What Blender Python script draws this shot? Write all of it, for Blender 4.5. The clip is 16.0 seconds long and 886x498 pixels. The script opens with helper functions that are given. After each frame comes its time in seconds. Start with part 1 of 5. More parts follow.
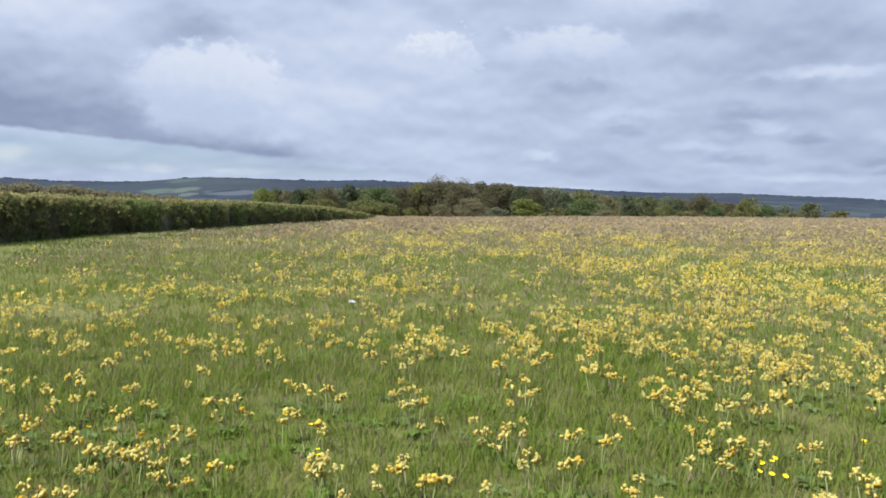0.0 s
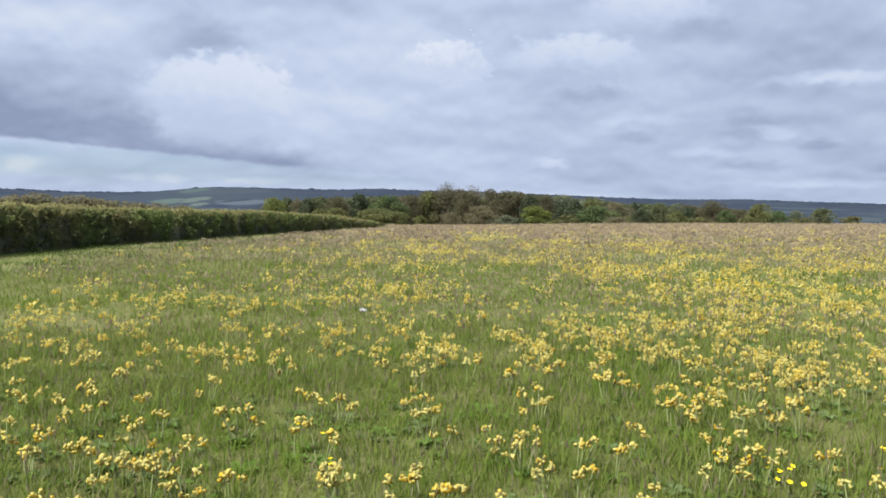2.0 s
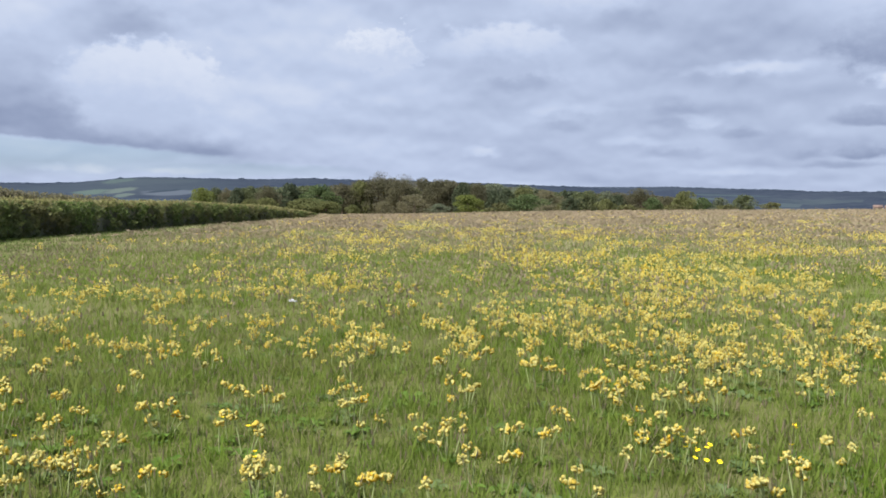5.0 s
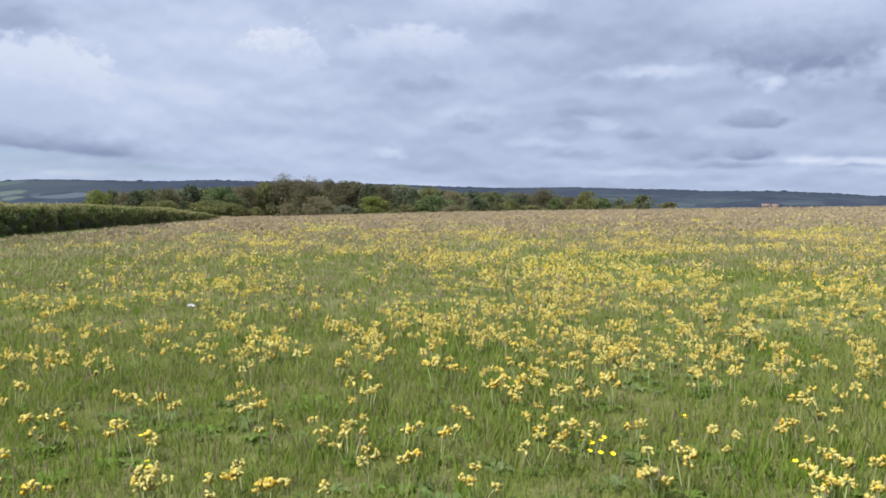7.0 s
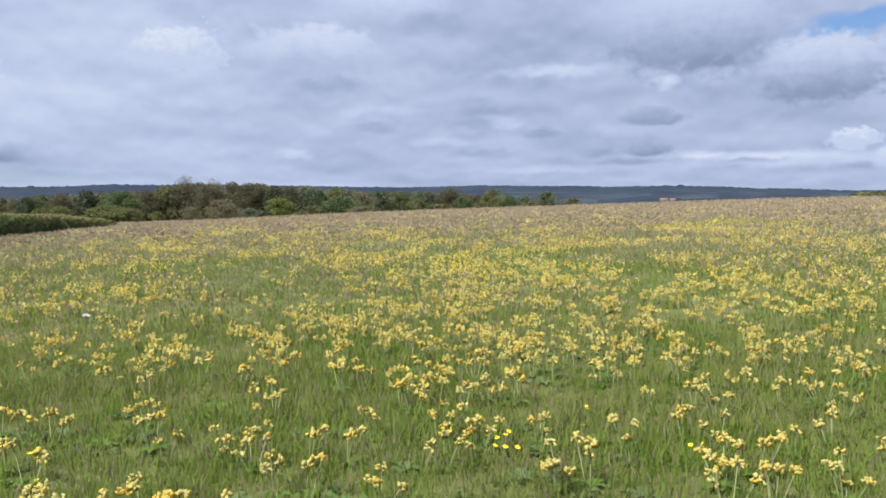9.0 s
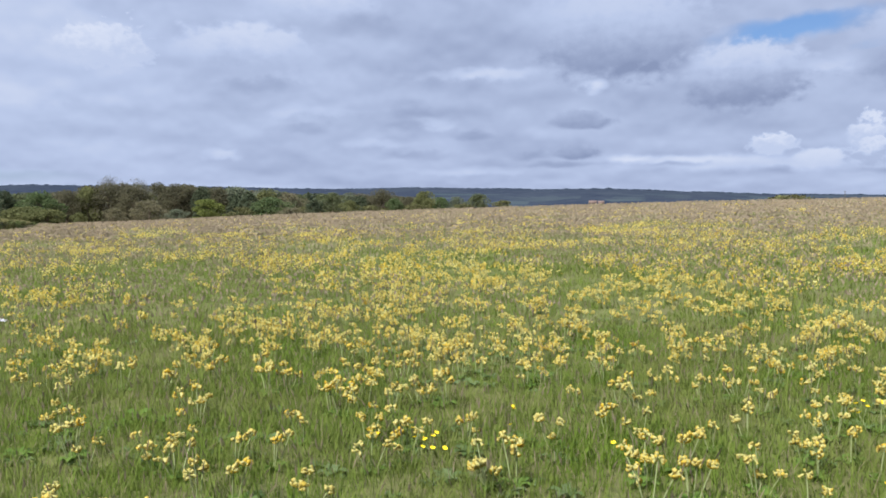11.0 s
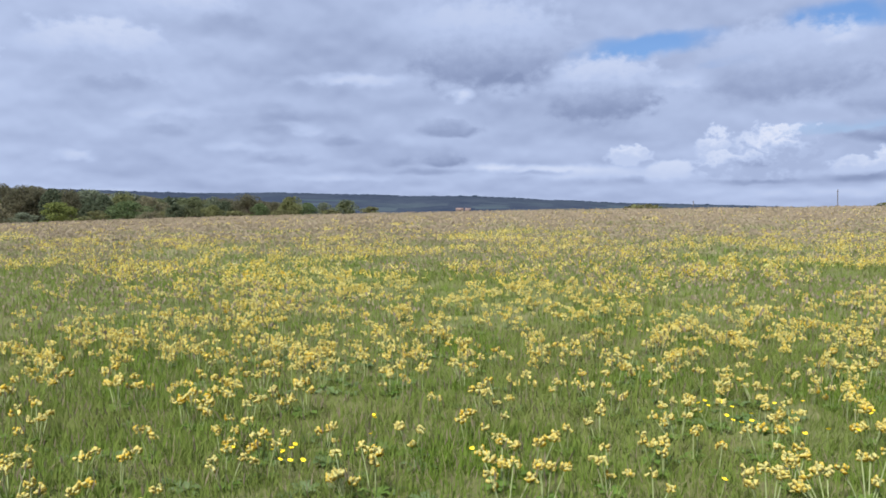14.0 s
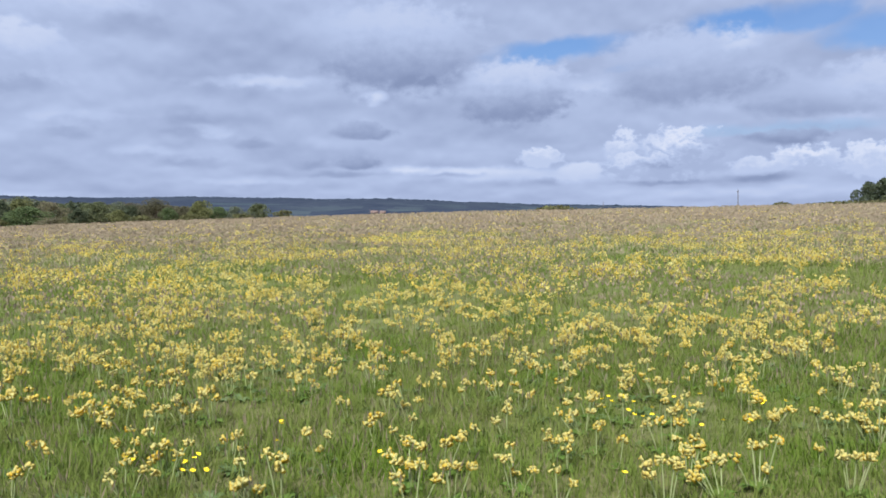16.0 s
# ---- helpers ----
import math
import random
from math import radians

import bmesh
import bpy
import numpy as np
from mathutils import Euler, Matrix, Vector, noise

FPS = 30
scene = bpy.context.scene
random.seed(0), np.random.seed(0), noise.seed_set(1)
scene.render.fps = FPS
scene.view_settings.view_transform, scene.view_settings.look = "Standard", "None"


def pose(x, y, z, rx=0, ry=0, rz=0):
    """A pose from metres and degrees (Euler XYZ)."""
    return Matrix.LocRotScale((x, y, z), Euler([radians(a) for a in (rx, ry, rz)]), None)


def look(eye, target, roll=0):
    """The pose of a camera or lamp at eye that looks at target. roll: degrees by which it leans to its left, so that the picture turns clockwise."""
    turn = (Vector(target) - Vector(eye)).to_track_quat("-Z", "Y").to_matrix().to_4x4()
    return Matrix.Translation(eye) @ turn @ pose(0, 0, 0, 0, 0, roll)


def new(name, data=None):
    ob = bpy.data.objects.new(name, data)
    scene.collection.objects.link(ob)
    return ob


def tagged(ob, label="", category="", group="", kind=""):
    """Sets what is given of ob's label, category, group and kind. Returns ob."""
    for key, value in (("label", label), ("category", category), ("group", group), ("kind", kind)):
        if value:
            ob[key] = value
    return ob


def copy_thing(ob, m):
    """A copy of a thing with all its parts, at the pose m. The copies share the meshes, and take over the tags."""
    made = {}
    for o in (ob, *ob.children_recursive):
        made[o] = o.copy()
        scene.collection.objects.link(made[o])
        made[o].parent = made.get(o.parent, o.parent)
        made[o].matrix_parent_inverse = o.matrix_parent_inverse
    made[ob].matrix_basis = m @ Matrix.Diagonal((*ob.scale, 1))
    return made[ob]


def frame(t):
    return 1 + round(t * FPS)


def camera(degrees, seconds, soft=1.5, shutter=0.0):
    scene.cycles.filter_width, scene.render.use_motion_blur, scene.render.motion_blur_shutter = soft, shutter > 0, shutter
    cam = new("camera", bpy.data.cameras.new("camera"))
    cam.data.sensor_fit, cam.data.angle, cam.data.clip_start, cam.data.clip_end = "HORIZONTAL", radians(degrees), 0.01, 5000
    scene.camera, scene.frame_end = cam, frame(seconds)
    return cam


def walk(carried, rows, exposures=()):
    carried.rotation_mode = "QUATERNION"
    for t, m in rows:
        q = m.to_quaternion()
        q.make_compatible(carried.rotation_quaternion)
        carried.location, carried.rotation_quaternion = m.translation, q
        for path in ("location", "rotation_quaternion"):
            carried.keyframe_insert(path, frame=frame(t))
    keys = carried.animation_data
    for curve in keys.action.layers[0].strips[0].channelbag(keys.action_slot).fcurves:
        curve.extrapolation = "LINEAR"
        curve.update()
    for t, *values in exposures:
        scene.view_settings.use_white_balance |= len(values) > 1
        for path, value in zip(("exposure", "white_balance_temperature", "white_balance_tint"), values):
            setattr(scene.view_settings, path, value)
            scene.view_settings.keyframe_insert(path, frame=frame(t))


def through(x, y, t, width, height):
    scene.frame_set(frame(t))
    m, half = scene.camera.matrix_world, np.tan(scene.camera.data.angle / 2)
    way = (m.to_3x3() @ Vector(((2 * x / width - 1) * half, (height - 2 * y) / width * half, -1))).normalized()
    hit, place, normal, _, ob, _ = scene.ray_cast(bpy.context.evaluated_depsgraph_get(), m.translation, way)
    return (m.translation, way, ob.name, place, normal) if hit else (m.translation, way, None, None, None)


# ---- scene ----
# The camera: a slow turn to the right in one spot over a cowslip meadow.
cam = camera(55.5, 16.0, soft=1.75)
ROWS = [
    (0.0, 0.000, 0.000, 0.000, 0.00, -2.92, -1.20),
    (0.5, -0.004, 0.001, -0.005, 0.30, -2.37, -0.80),
    (1.0, -0.000, 0.011, -0.004, 0.10, -2.64, -0.96),
    (1.5, -0.004, 0.021, -0.007, 0.50, -2.95, -0.57),
    (2.0, -0.009, 0.029, -0.007, 0.67, -2.38, -0.82),
    (2.5, -0.004, 0.037, -0.006, 0.63, -2.39, -1.21),
    (3.0, -0.007, 0.037, -0.009, 1.00, -2.61, -1.25),
    (3.5, 0.001, 0.039, -0.006, 0.28, -2.68, -0.97),
    (4.0, 0.010, 0.038, -0.008, -0.85, -2.91, -0.73),
    (6.5, 0.084, 0.019, -0.010, -8.84, -3.04, -0.05),
    (7.0, 0.091, 0.020, -0.011, -10.23, -2.98, -0.03),
    (7.5, 0.103, 0.021, -0.010, -11.97, -3.06, -0.08),
    (8.0, 0.114, 0.029, -0.010, -13.81, -3.09, 0.35),
    (8.5, 0.126, 0.024, -0.011, -15.34, -3.23, 0.89),
    (9.0, 0.136, 0.018, -0.013, -16.49, -3.06, 1.13),
    (11.5, 0.164, -0.005, -0.012, -22.75, -3.03, 0.59),
    (12.0, 0.175, -0.001, -0.013, -24.56, -3.00, 0.29),
    (12.5, 0.182, 0.004, -0.009, -26.15, -3.13, 0.67),
    (13.0, 0.194, 0.008, -0.010, -28.08, -3.41, 0.76),
    (13.5, 0.202, 0.003, -0.008, -29.03, -3.06, 0.92),
    (14.0, 0.207, 0.000, -0.005, -30.05, -2.69, 0.40),
    (14.5, 0.212, -0.015, -0.005, -31.11, -2.54, -0.03),
    (15.0, 0.220, -0.022, -0.003, -32.29, -2.39, 0.38),
    (15.5, 0.236, -0.030, -0.004, -33.79, -2.51, 0.62),
    (16.0, 0.252, -0.039, -0.005, -35.83, -2.59, 0.93),
]
EYE = 1.5
walk(cam, [(t, pose(x, y, EYE + z, 90 + pitch, roll, yaw)) for t, x, y, z, yaw, pitch, roll in ROWS],
     exposures=[(0.0, 1.25, 6480, 9), (7.0, 1.2, 6360, 11), (16.0, 1.12, 6020, 13)])

# ---- light: a bright, broken cloud sheet, with a veiled sun behind the camera's left shoulder ----
SUN_AZ, SUN_EL = -122.0, 50.0
sun = new("sun", bpy.data.lights.new("sun", "SUN"))
sun.data.energy, sun.data.angle, sun.data.color = 5.0, radians(10), (1.0, 0.955, 0.87)
sun.matrix_world = look((0, 0, 0), (-math.sin(radians(SUN_AZ)) * math.cos(radians(SUN_EL)), -math.cos(radians(SUN_AZ)) * math.cos(radians(SUN_EL)), -math.sin(radians(SUN_EL))))

world = bpy.data.worlds.new("sky")
scene.world = world
world.use_nodes = True
W = world.node_tree
W.nodes.clear()


def wnode(kind, *ins, **props):
    n = W.nodes.new(kind)
    for k, v in props.items():
        setattr(n, k, v)
    for i, v in enumerate(ins):
        if v is None:
            continue
        if isinstance(v, bpy.types.NodeSocket):
            W.links.new(v, n.inputs[i])
        else:
            n.inputs[i].default_value = v
    return n


def wmath(op, a, b=None, c=None):
    return wnode("ShaderNodeMath", a, b, c, operation=op).outputs[0]


def wmix(fac, a, b):
    n = W.nodes.new("ShaderNodeMix")
    n.data_type = "RGBA"
    for sock, v in ((n.inputs[0], fac), (n.inputs[6], a), (n.inputs[7], b)):
        if isinstance(v, bpy.types.NodeSocket):
            W.links.new(v, sock)
        else:
            sock.default_value = v
    return n.outputs[2]


direction = W.nodes.new("ShaderNodeTexCoord").outputs["Generated"]
sep = wnode("ShaderNodeSeparateXYZ", direction)
azimuth = wmath("MULTIPLY", wmath("ARCTAN2", sep.outputs[0], sep.outputs[1]), 57.29578)
elevation = wmath("MULTIPLY", wmath("ARCSINE", sep.outputs[2]), 57.29578)


def wnoise(scale, detail, rough, sx, sy, depth=0.0):
    """Noise over azimuth and elevation, stretched by sx and sy, about zero."""
    at = wnode("ShaderNodeCombineXYZ", wmath("MULTIPLY", azimuth, sx), wmath("MULTIPLY", sy[0], sy[1]), depth).outputs[0]
    n = wnode("ShaderNodeTexNoise", at)
    n.inputs["Scale"].default_value, n.inputs["Detail"].default_value, n.inputs["Roughness"].default_value = scale, detail, rough
    return wmath("SUBTRACT", n.outputs["Fac"], 0.5)


def wspan(x, a, b_, c, d, kind="SMOOTHSTEP"):
    return wnode("ShaderNodeMapRange", x, a, b_, c, d, interpolation_type=kind).outputs[0]


# towards the horizon the sheet is seen on edge: its bands crowd together and flatten
climb = wmath("MULTIPLY", wmath("POWER", wmath("MAXIMUM", elevation, 0.0), 0.72), 4.0)
sway = wnoise(1.0, 2, 0.45, 0.42, (elevation, 0.7), 3.0)
heave = wnoise(1.0, 2, 0.45, 0.40, (elevation, 0.75), 11.0)
curl = wnoise(1.0, 3, 0.5, 1.1, (elevation, 1.5), 5.0)
frill = wnoise(1.0, 3, 0.55, 2.4, (elevation, 3.0), 9.0)
# places in the sky, drawn out of true by the billows
low = wspan(elevation, 0.5, 6.0, 0.35, 1.0, "LINEAR")
warp_az = wmath("ADD", azimuth, wmath("MULTIPLY", wmath("ADD", wmath("MULTIPLY", sway, 2.6), wmath("MULTIPLY", curl, 1.1)), low))
warp_el = wmath("ADD", elevation, wmath("MULTIPLY", wmath("ADD", wmath("MULTIPLY", heave, 1.1), wmath("MULTIPLY", curl, 0.6)), low))

# how bright the cloud is, 0 to 1: broad bands, then small lumps lit from above
bands = wnoise(1.0, 3, 0.45, 0.11, (climb, 0.17), 0.0)
lumps = wnoise(1.0, 2, 0.4, 0.34, (climb, 0.36), 8.0)
lumps_up = wnoise(1.0, 2, 0.4, 0.34, (wmath("ADD", climb, 0.9), 0.36), 8.0)
tone = wmath("ADD", 0.475, wmath("MULTIPLY", bands, 0.42))
tone = wmath("ADD", tone, wmath("MULTIPLY", wmath("SUBTRACT", lumps, lumps_up), 0.32))
tone = wmath("ADD", tone, wmath("MULTIPLY", curl, 0.06))
# the sheet dims a little towards the right
tone = wmath("ADD", tone, wspan(azimuth, -4.0, 18.0, -0.01, -0.10))
holes = None


def reach(az, el, wide, up, down, tilt=0.0):
    """How far out of a bank of cloud a place lies, 1 at its rim; and how high above its middle, 1 at its top."""
    off = wmath("SUBTRACT", warp_az, az)
    rise = wmath("SUBTRACT", warp_el, el)
    if tilt:
        rise = wmath("SUBTRACT", rise, wmath("MULTIPLY", off, tilt))
    across = wmath("DIVIDE", off, wide)
    tall = wmath("MAXIMUM", wmath("DIVIDE", rise, up), wmath("DIVIDE", rise, -down))
    return wmath("SQRT", wmath("ADD", wmath("MULTIPLY", across, across), wmath("MULTIPLY", tall, tall))), wmath("DIVIDE", rise, up)


def bank(az, el, wide, up, down, much, tilt=0.0):
    """A soft bank, lighter or darker than the sheet: azimuth, elevation, half width, reach up and down in degrees."""
    global tone
    tone = wmath("ADD", tone, wspan(reach(az, el, wide, up, down, tilt)[0], 1.1, 0.1, 0.0, much))


def heap(az, el, wide, up, down, top, foot, much, rim=0.55):
    """A heap cloud: bright on its shoulders, grey underneath, with a clear rim above and a soft one below."""
    global tone, holes
    span, rise = reach(az, el, wide, up, down)
    small = up < 1.8 and top > 0.8
    span = wmath("ADD", span, wmath("ADD", wmath("MULTIPLY", curl, 1.7 if small else 0.8), wmath("MULTIPLY", frill, 0.6 if small else 0.12)))
    mask = wmath("MULTIPLY", wspan(span, 1.12, max(rim, 0.70) if small else rim, 0.0, 1.0), much)
    shade = wspan(wmath("ADD", rise, wmath("MULTIPLY", wmath("ADD", wmath("MULTIPLY", frill, 0.6 if small else 0.1), curl), 1.6 if small else 0.3)), -0.25 if small else -0.75, 0.95 if small else 0.75, foot, top)
    tone = wmath("ADD", wmath("MULTIPLY", tone, wmath("SUBTRACT", 1.0, mask)), wmath("MULTIPLY", shade, mask))
    if holes is not None:
        holes = wmath("MULTIPLY", holes, wmath("SUBTRACT", 1.0, mask))


def gap(az, el, wide, up, down, much, tilt=0.0):
    """A hole through which the blue shows."""
    global holes
    h = wspan(reach(az, el, wide, up, down, tilt)[0], 1.1, 0.35, 0.0, much)
    holes = h if holes is None else wmath("MAXIMUM", holes, h)


# gaps of blue on the right, and the pale strip under the dark bank
gap(43.6, 10.5, 5.8, 1.0, 0.9, 0.9, 0.1)
gap(55.2, 11.43, 4.23, 1.31, 1.00, 0.95)
gap(59.3, 11.43, 4.23, 1.38, 1.08, 0.8)
gap(57.8, 4.75, 7.31, 0.62, 0.46, 0.35)
gap(48.7, 9.18, 2.31, 0.46, 0.38, 0.5, 0.1)
gap(63.5, 10.17, 4.61, 1.92, 1.15, 0.8)
gap(-23.0, 3.15, 16.15, 1.08, 1.69, 0.42)
gap(-11.5, 2.20, 11.53, 0.54, 0.62, 0.3)
# the dark bank on the left
bank(-29.0, 8.2, 8.8, 3.6, 3.4, -0.12)
bank(-16.5, 10.92, 4.61, 2.00, 1.85, -0.22)
bank(-24.9, 11.21, 6.92, 2.31, 1.92, 0.16)
bank(-29.4, 10.05, 5.38, 2.31, 2.31, 0.1)
# its lit shoulder
heap(-15.4, 7.5, 5.0, 2.8, 2.6, 0.74, 0.46, 0.85, 0.74)
bank(-6.4, 7.95, 9.23, 4.23, 3.46, 0.1)
bank(-3.4, 12.05, 11.53, 2.31, 2.31, 0.05)
bank(-27.2, 2.61, 1.54, 0.69, 0.54, 0.34)
bank(-18.5, 2.05, 1.31, 0.38, 0.31, 0.22)
bank(-20.9, 2.04, 1.54, 0.35, 0.27, 0.18)
bank(-13.5, 1.95, 2.31, 0.31, 0.27, 0.2)
bank(-5.6, 2.36, 5.38, 0.31, 0.31, 0.08)
# the middle sky
heap(-0.2, 9.97, 2.88, 1.61, 1.31, 0.86, 0.6, 0.65)
heap(8.0, 10.22, 4.81, 2.00, 2.69, 0.8, 0.36, 0.7)
bank(9.1, 8.03, 4.23, 0.54, 0.54, -0.12)
heap(12.8, 12.98, 4.61, 2.31, 1.69, 0.76, 0.36, 0.75)
bank(6.8, 3.44, 1.61, 0.54, 0.38, 0.26)
bank(11.3, 5.20, 2.69, 0.54, 0.46, -0.12)
bank(18.9, 6.32, 2.31, 0.77, 0.54, -0.13)
bank(23.7, 2.13, 6.92, 0.46, 0.35, 0.14)
bank(17.2, 4.11, 3.46, 0.46, 0.35, 0.12)
bank(16.0, 11.95, 3.46, 1.15, 1.00, -0.14)
bank(-2.2, 10.92, 2.31, 0.92, 1.15, 0.08)
bank(-12.0, 3.44, 4.23, 1.00, 0.62, -0.16)
bank(-3.0, 6.30, 4.61, 0.62, 0.54, -0.06)
bank(-5.8, 2.30, 6.92, 0.31, 0.27, -0.09)
bank(23.2, 4.62, 2.31, 0.38, 0.38, -0.17)
bank(18.9, 5.44, 1.54, 0.54, 0.54, -0.10)
bank(27.2, 3.21, 1.92, 0.38, 0.31, -0.14)
bank(25.0, 8.47, 4.23, 0.85, 0.54, 0.12)
bank(25.7, 10.59, 4.61, 1.00, 0.77, -0.04)
# the heaps on the right
heap(33.0, 10.6, 6.6, 3.7, 3.0, 0.60, 0.06, 0.92)
bank(34.5, 8.61, 2.88, 0.69, 0.46, -0.09)
bank(23.2, 8.65, 5.38, 0.54, 0.46, 0.18)
bank(20.9, 5.47, 2.31, 0.69, 0.54, 0.22)
bank(19.1, 3.33, 3.46, 0.46, 0.38, -0.16)
bank(13.2, 6.30, 4.61, 0.54, 0.46, 0.1)
bank(31.1, 7.59, 1.23, 0.62, 0.46, 0.3)
heap(30.6, 5.42, 2.46, 0.77, 0.58, 0.32, 0.06, 0.85)
heap(30.2, 3.35, 1.69, 0.65, 0.54, 0.28, 0.04, 0.9)
bank(29.3, 2.52, 3.08, 0.35, 0.27, -0.17)
heap(40.7, 7.8, 4.2, 2.5, 2.3, 0.66, 0.06, 0.92, 0.6)
heap(51.8, 8.64, 6.34, 3.27, 2.23, 0.54, 0.12, 0.9)
bank(55.7, 10.71, 2.31, 0.85, 0.92, 0.24)
bank(45.8, 8.23, 2.69, 1.00, 0.85, 0.2)
heap(59.2, 6.38, 4.23, 1.46, 1.08, 0.42, 0.14, 0.85)
heap(58.2, 4.32, 3.00, 0.60, 0.54, 0.26, 0.05, 0.9)
bank(43.0, 2.3, 13.0, 0.85, 0.6, 0.26)
bank(36.3, 2.67, 5.77, 0.38, 0.31, 0.22)
bank(33.5, 2.9, 2.0, 0.36, 0.3, 0.30)
bank(36.7, 2.33, 2.31, 0.23, 0.23, -0.19)
bank(55.6, 0.86, 11.53, 0.62, 0.54, 0.16)
heap(42.4, 3.45, 1.54, 0.75, 0.65, 0.84, 0.58, 0.9)
heap(45.3, 2.56, 1.9, 0.6, 0.5, 0.80, 0.58, 0.75)
heap(51.3, 3.45, 2.5, 1.7, 1.75, 0.93, 0.34, 0.95)
heap(47.8, 3.75, 1.1, 1.4, 1.35, 0.84, 0.54, 0.9)
heap(49.2, 2.63, 2.69, 0.92, 0.85, 0.86, 0.34, 0.8)
bank(50.3, 2.89, 1.54, 0.54, 0.46, -0.22)
bank(50.3, 1.61, 4.23, 0.23, 0.23, -0.22)
heap(59.1, 2.63, 2.38, 1.15, 1.00, 0.94, 0.44, 0.95)
heap(56.4, 2.44, 2.08, 0.69, 0.54, 0.84, 0.56, 0.7)
bank(56.5, 1.76, 3.27, 0.46, 0.38, -0.24)
bank(42.8, 1.82, 1.54, 0.38, 0.31, -0.13)
heap(63.2, 2.55, 2.69, 1.31, 1.00, 0.9, 0.55, 0.9)
heap(65.2, 6.98, 6.15, 2.31, 1.92, 0.7, 0.3, 0.8)
bank(9.2, 1.33, 10.00, 0.31, 0.31, 0.08)

# the level foot of the dark bank, that sinks to the right
foot_line = wmath("ADD", wmath("SUBTRACT", wmath("ADD", elevation, wmath("MULTIPLY", curl, 0.34)), 2.20), wmath("MULTIPLY", azimuth, 0.075))
over_foot = wspan(foot_line, -0.16, 0.16, 0.0, 1.0)
left = wspan(azimuth, -5.0, -20.0, 0.0, 1.0)
body = wspan(wmath("DIVIDE", foot_line, wspan(warp_az, -18.0, -21.5, 1.5, 5.2)), 1.0, 0.0, 0.0, 1.0)
tone = wmath("ADD", tone, wmath("MULTIPLY", wmath("MULTIPLY", wmath("MULTIPLY", over_foot, body), left), -0.40))
tone = wmath("ADD", tone, wmath("MULTIPLY", wmath("MULTIPLY", wmath("SUBTRACT", 1.0, over_foot), wspan(azimuth, 6.0, -8.0, 0.0, 1.0)), 0.0))
holes = wmath("MULTIPLY", holes, wmath("SUBTRACT", 1.0, wmath("MULTIPLY", over_foot, wspan(azimuth, 8.0, 0.0, 0.0, 1.0))))

sky = wnode("ShaderNodeTexSky")
sky.sky_type, sky.sun_disc, sky.sun_elevation, sky.sun_rotation = "NISHITA", False, radians(SUN_EL), radians(SUN_AZ)
clear = wnode("ShaderNodeVectorMath", sky.outputs[0], operation="SCALE")
clear.inputs["Scale"].default_value = 0.105
blue = wnode("ShaderNodeVectorMath", clear.outputs[0], (0.66, 0.86, 1.14), operation="MULTIPLY").outputs[0]
ramp = wnode("ShaderNodeValToRGB", tone)
ramp.color_ramp.elements[0].position, ramp.color_ramp.elements[0].color = 0.08, (0.265, 0.320, 0.470, 1)
ramp.color_ramp.elements[1].position, ramp.color_ramp.elements[1].color = 0.98, (0.86, 0.865, 0.90, 1)
e = ramp.color_ramp.elements.new(0.5)
e.color = (0.515, 0.595, 0.775, 1)
e = ramp.color_ramp.elements.new(0.75)
e.color = (0.69, 0.745, 0.865, 1)
cover = wmix(holes, ramp.outputs[0], blue)
back = wnode("ShaderNodeBackground", cover, 0.445)
W.links.new(back.outputs[0], W.nodes.new("ShaderNodeOutputWorld").inputs[0])

# ---- materials ----


def material(name, rough=0.8, spec=0.2):
    m = bpy.data.materials.new(name)
    m.use_nodes = True
    b = m.node_tree.nodes["Principled BSDF"]
    b.inputs["Roughness"].default_value = rough
    b.inputs["Specular IOR Level"].default_value = spec
    return m, m.node_tree, b


def nd(tree, kind, *ins, **props):
    n = tree.nodes.new(kind)
    for k, v in props.items():
        setattr(n, k, v)
    for i, v in enumerate(ins):
        if isinstance(v, bpy.types.NodeSocket):
            tree.links.new(v, n.inputs[i])
        elif v is not None:
            n.inputs[i].default_value = v
    return n


def blend(tree, fac, a, b):
    n = tree.nodes.new("ShaderNodeMix")
    n.data_type = "RGBA"
    for sock, v in ((n.inputs[0], fac), (n.inputs[6], a), (n.inputs[7], b)):
        if isinstance(v, bpy.types.NodeSocket):
            tree.links.new(v, sock)
        else:
            sock.default_value = v if not isinstance(v, tuple) else (*v, 1)[:4]
    return n.outputs[2]


def spots(tree, scale, detail=4, rough=0.55, lo=0.35, hi=0.65):
    """A soft patchiness in world metres, 0 to 1."""
    pos = tree.nodes.new("ShaderNodeNewGeometry").outputs["Position"]
    n = nd(tree, "ShaderNodeTexNoise", pos)
    n.inputs["Scale"].default_value, n.inputs["Detail"].default_value, n.inputs["Roughness"].default_value = scale, detail, rough
    return nd(tree, "ShaderNodeMapRange", n.outputs["Fac"], lo, hi, 0.0, 1.0).outputs[0]


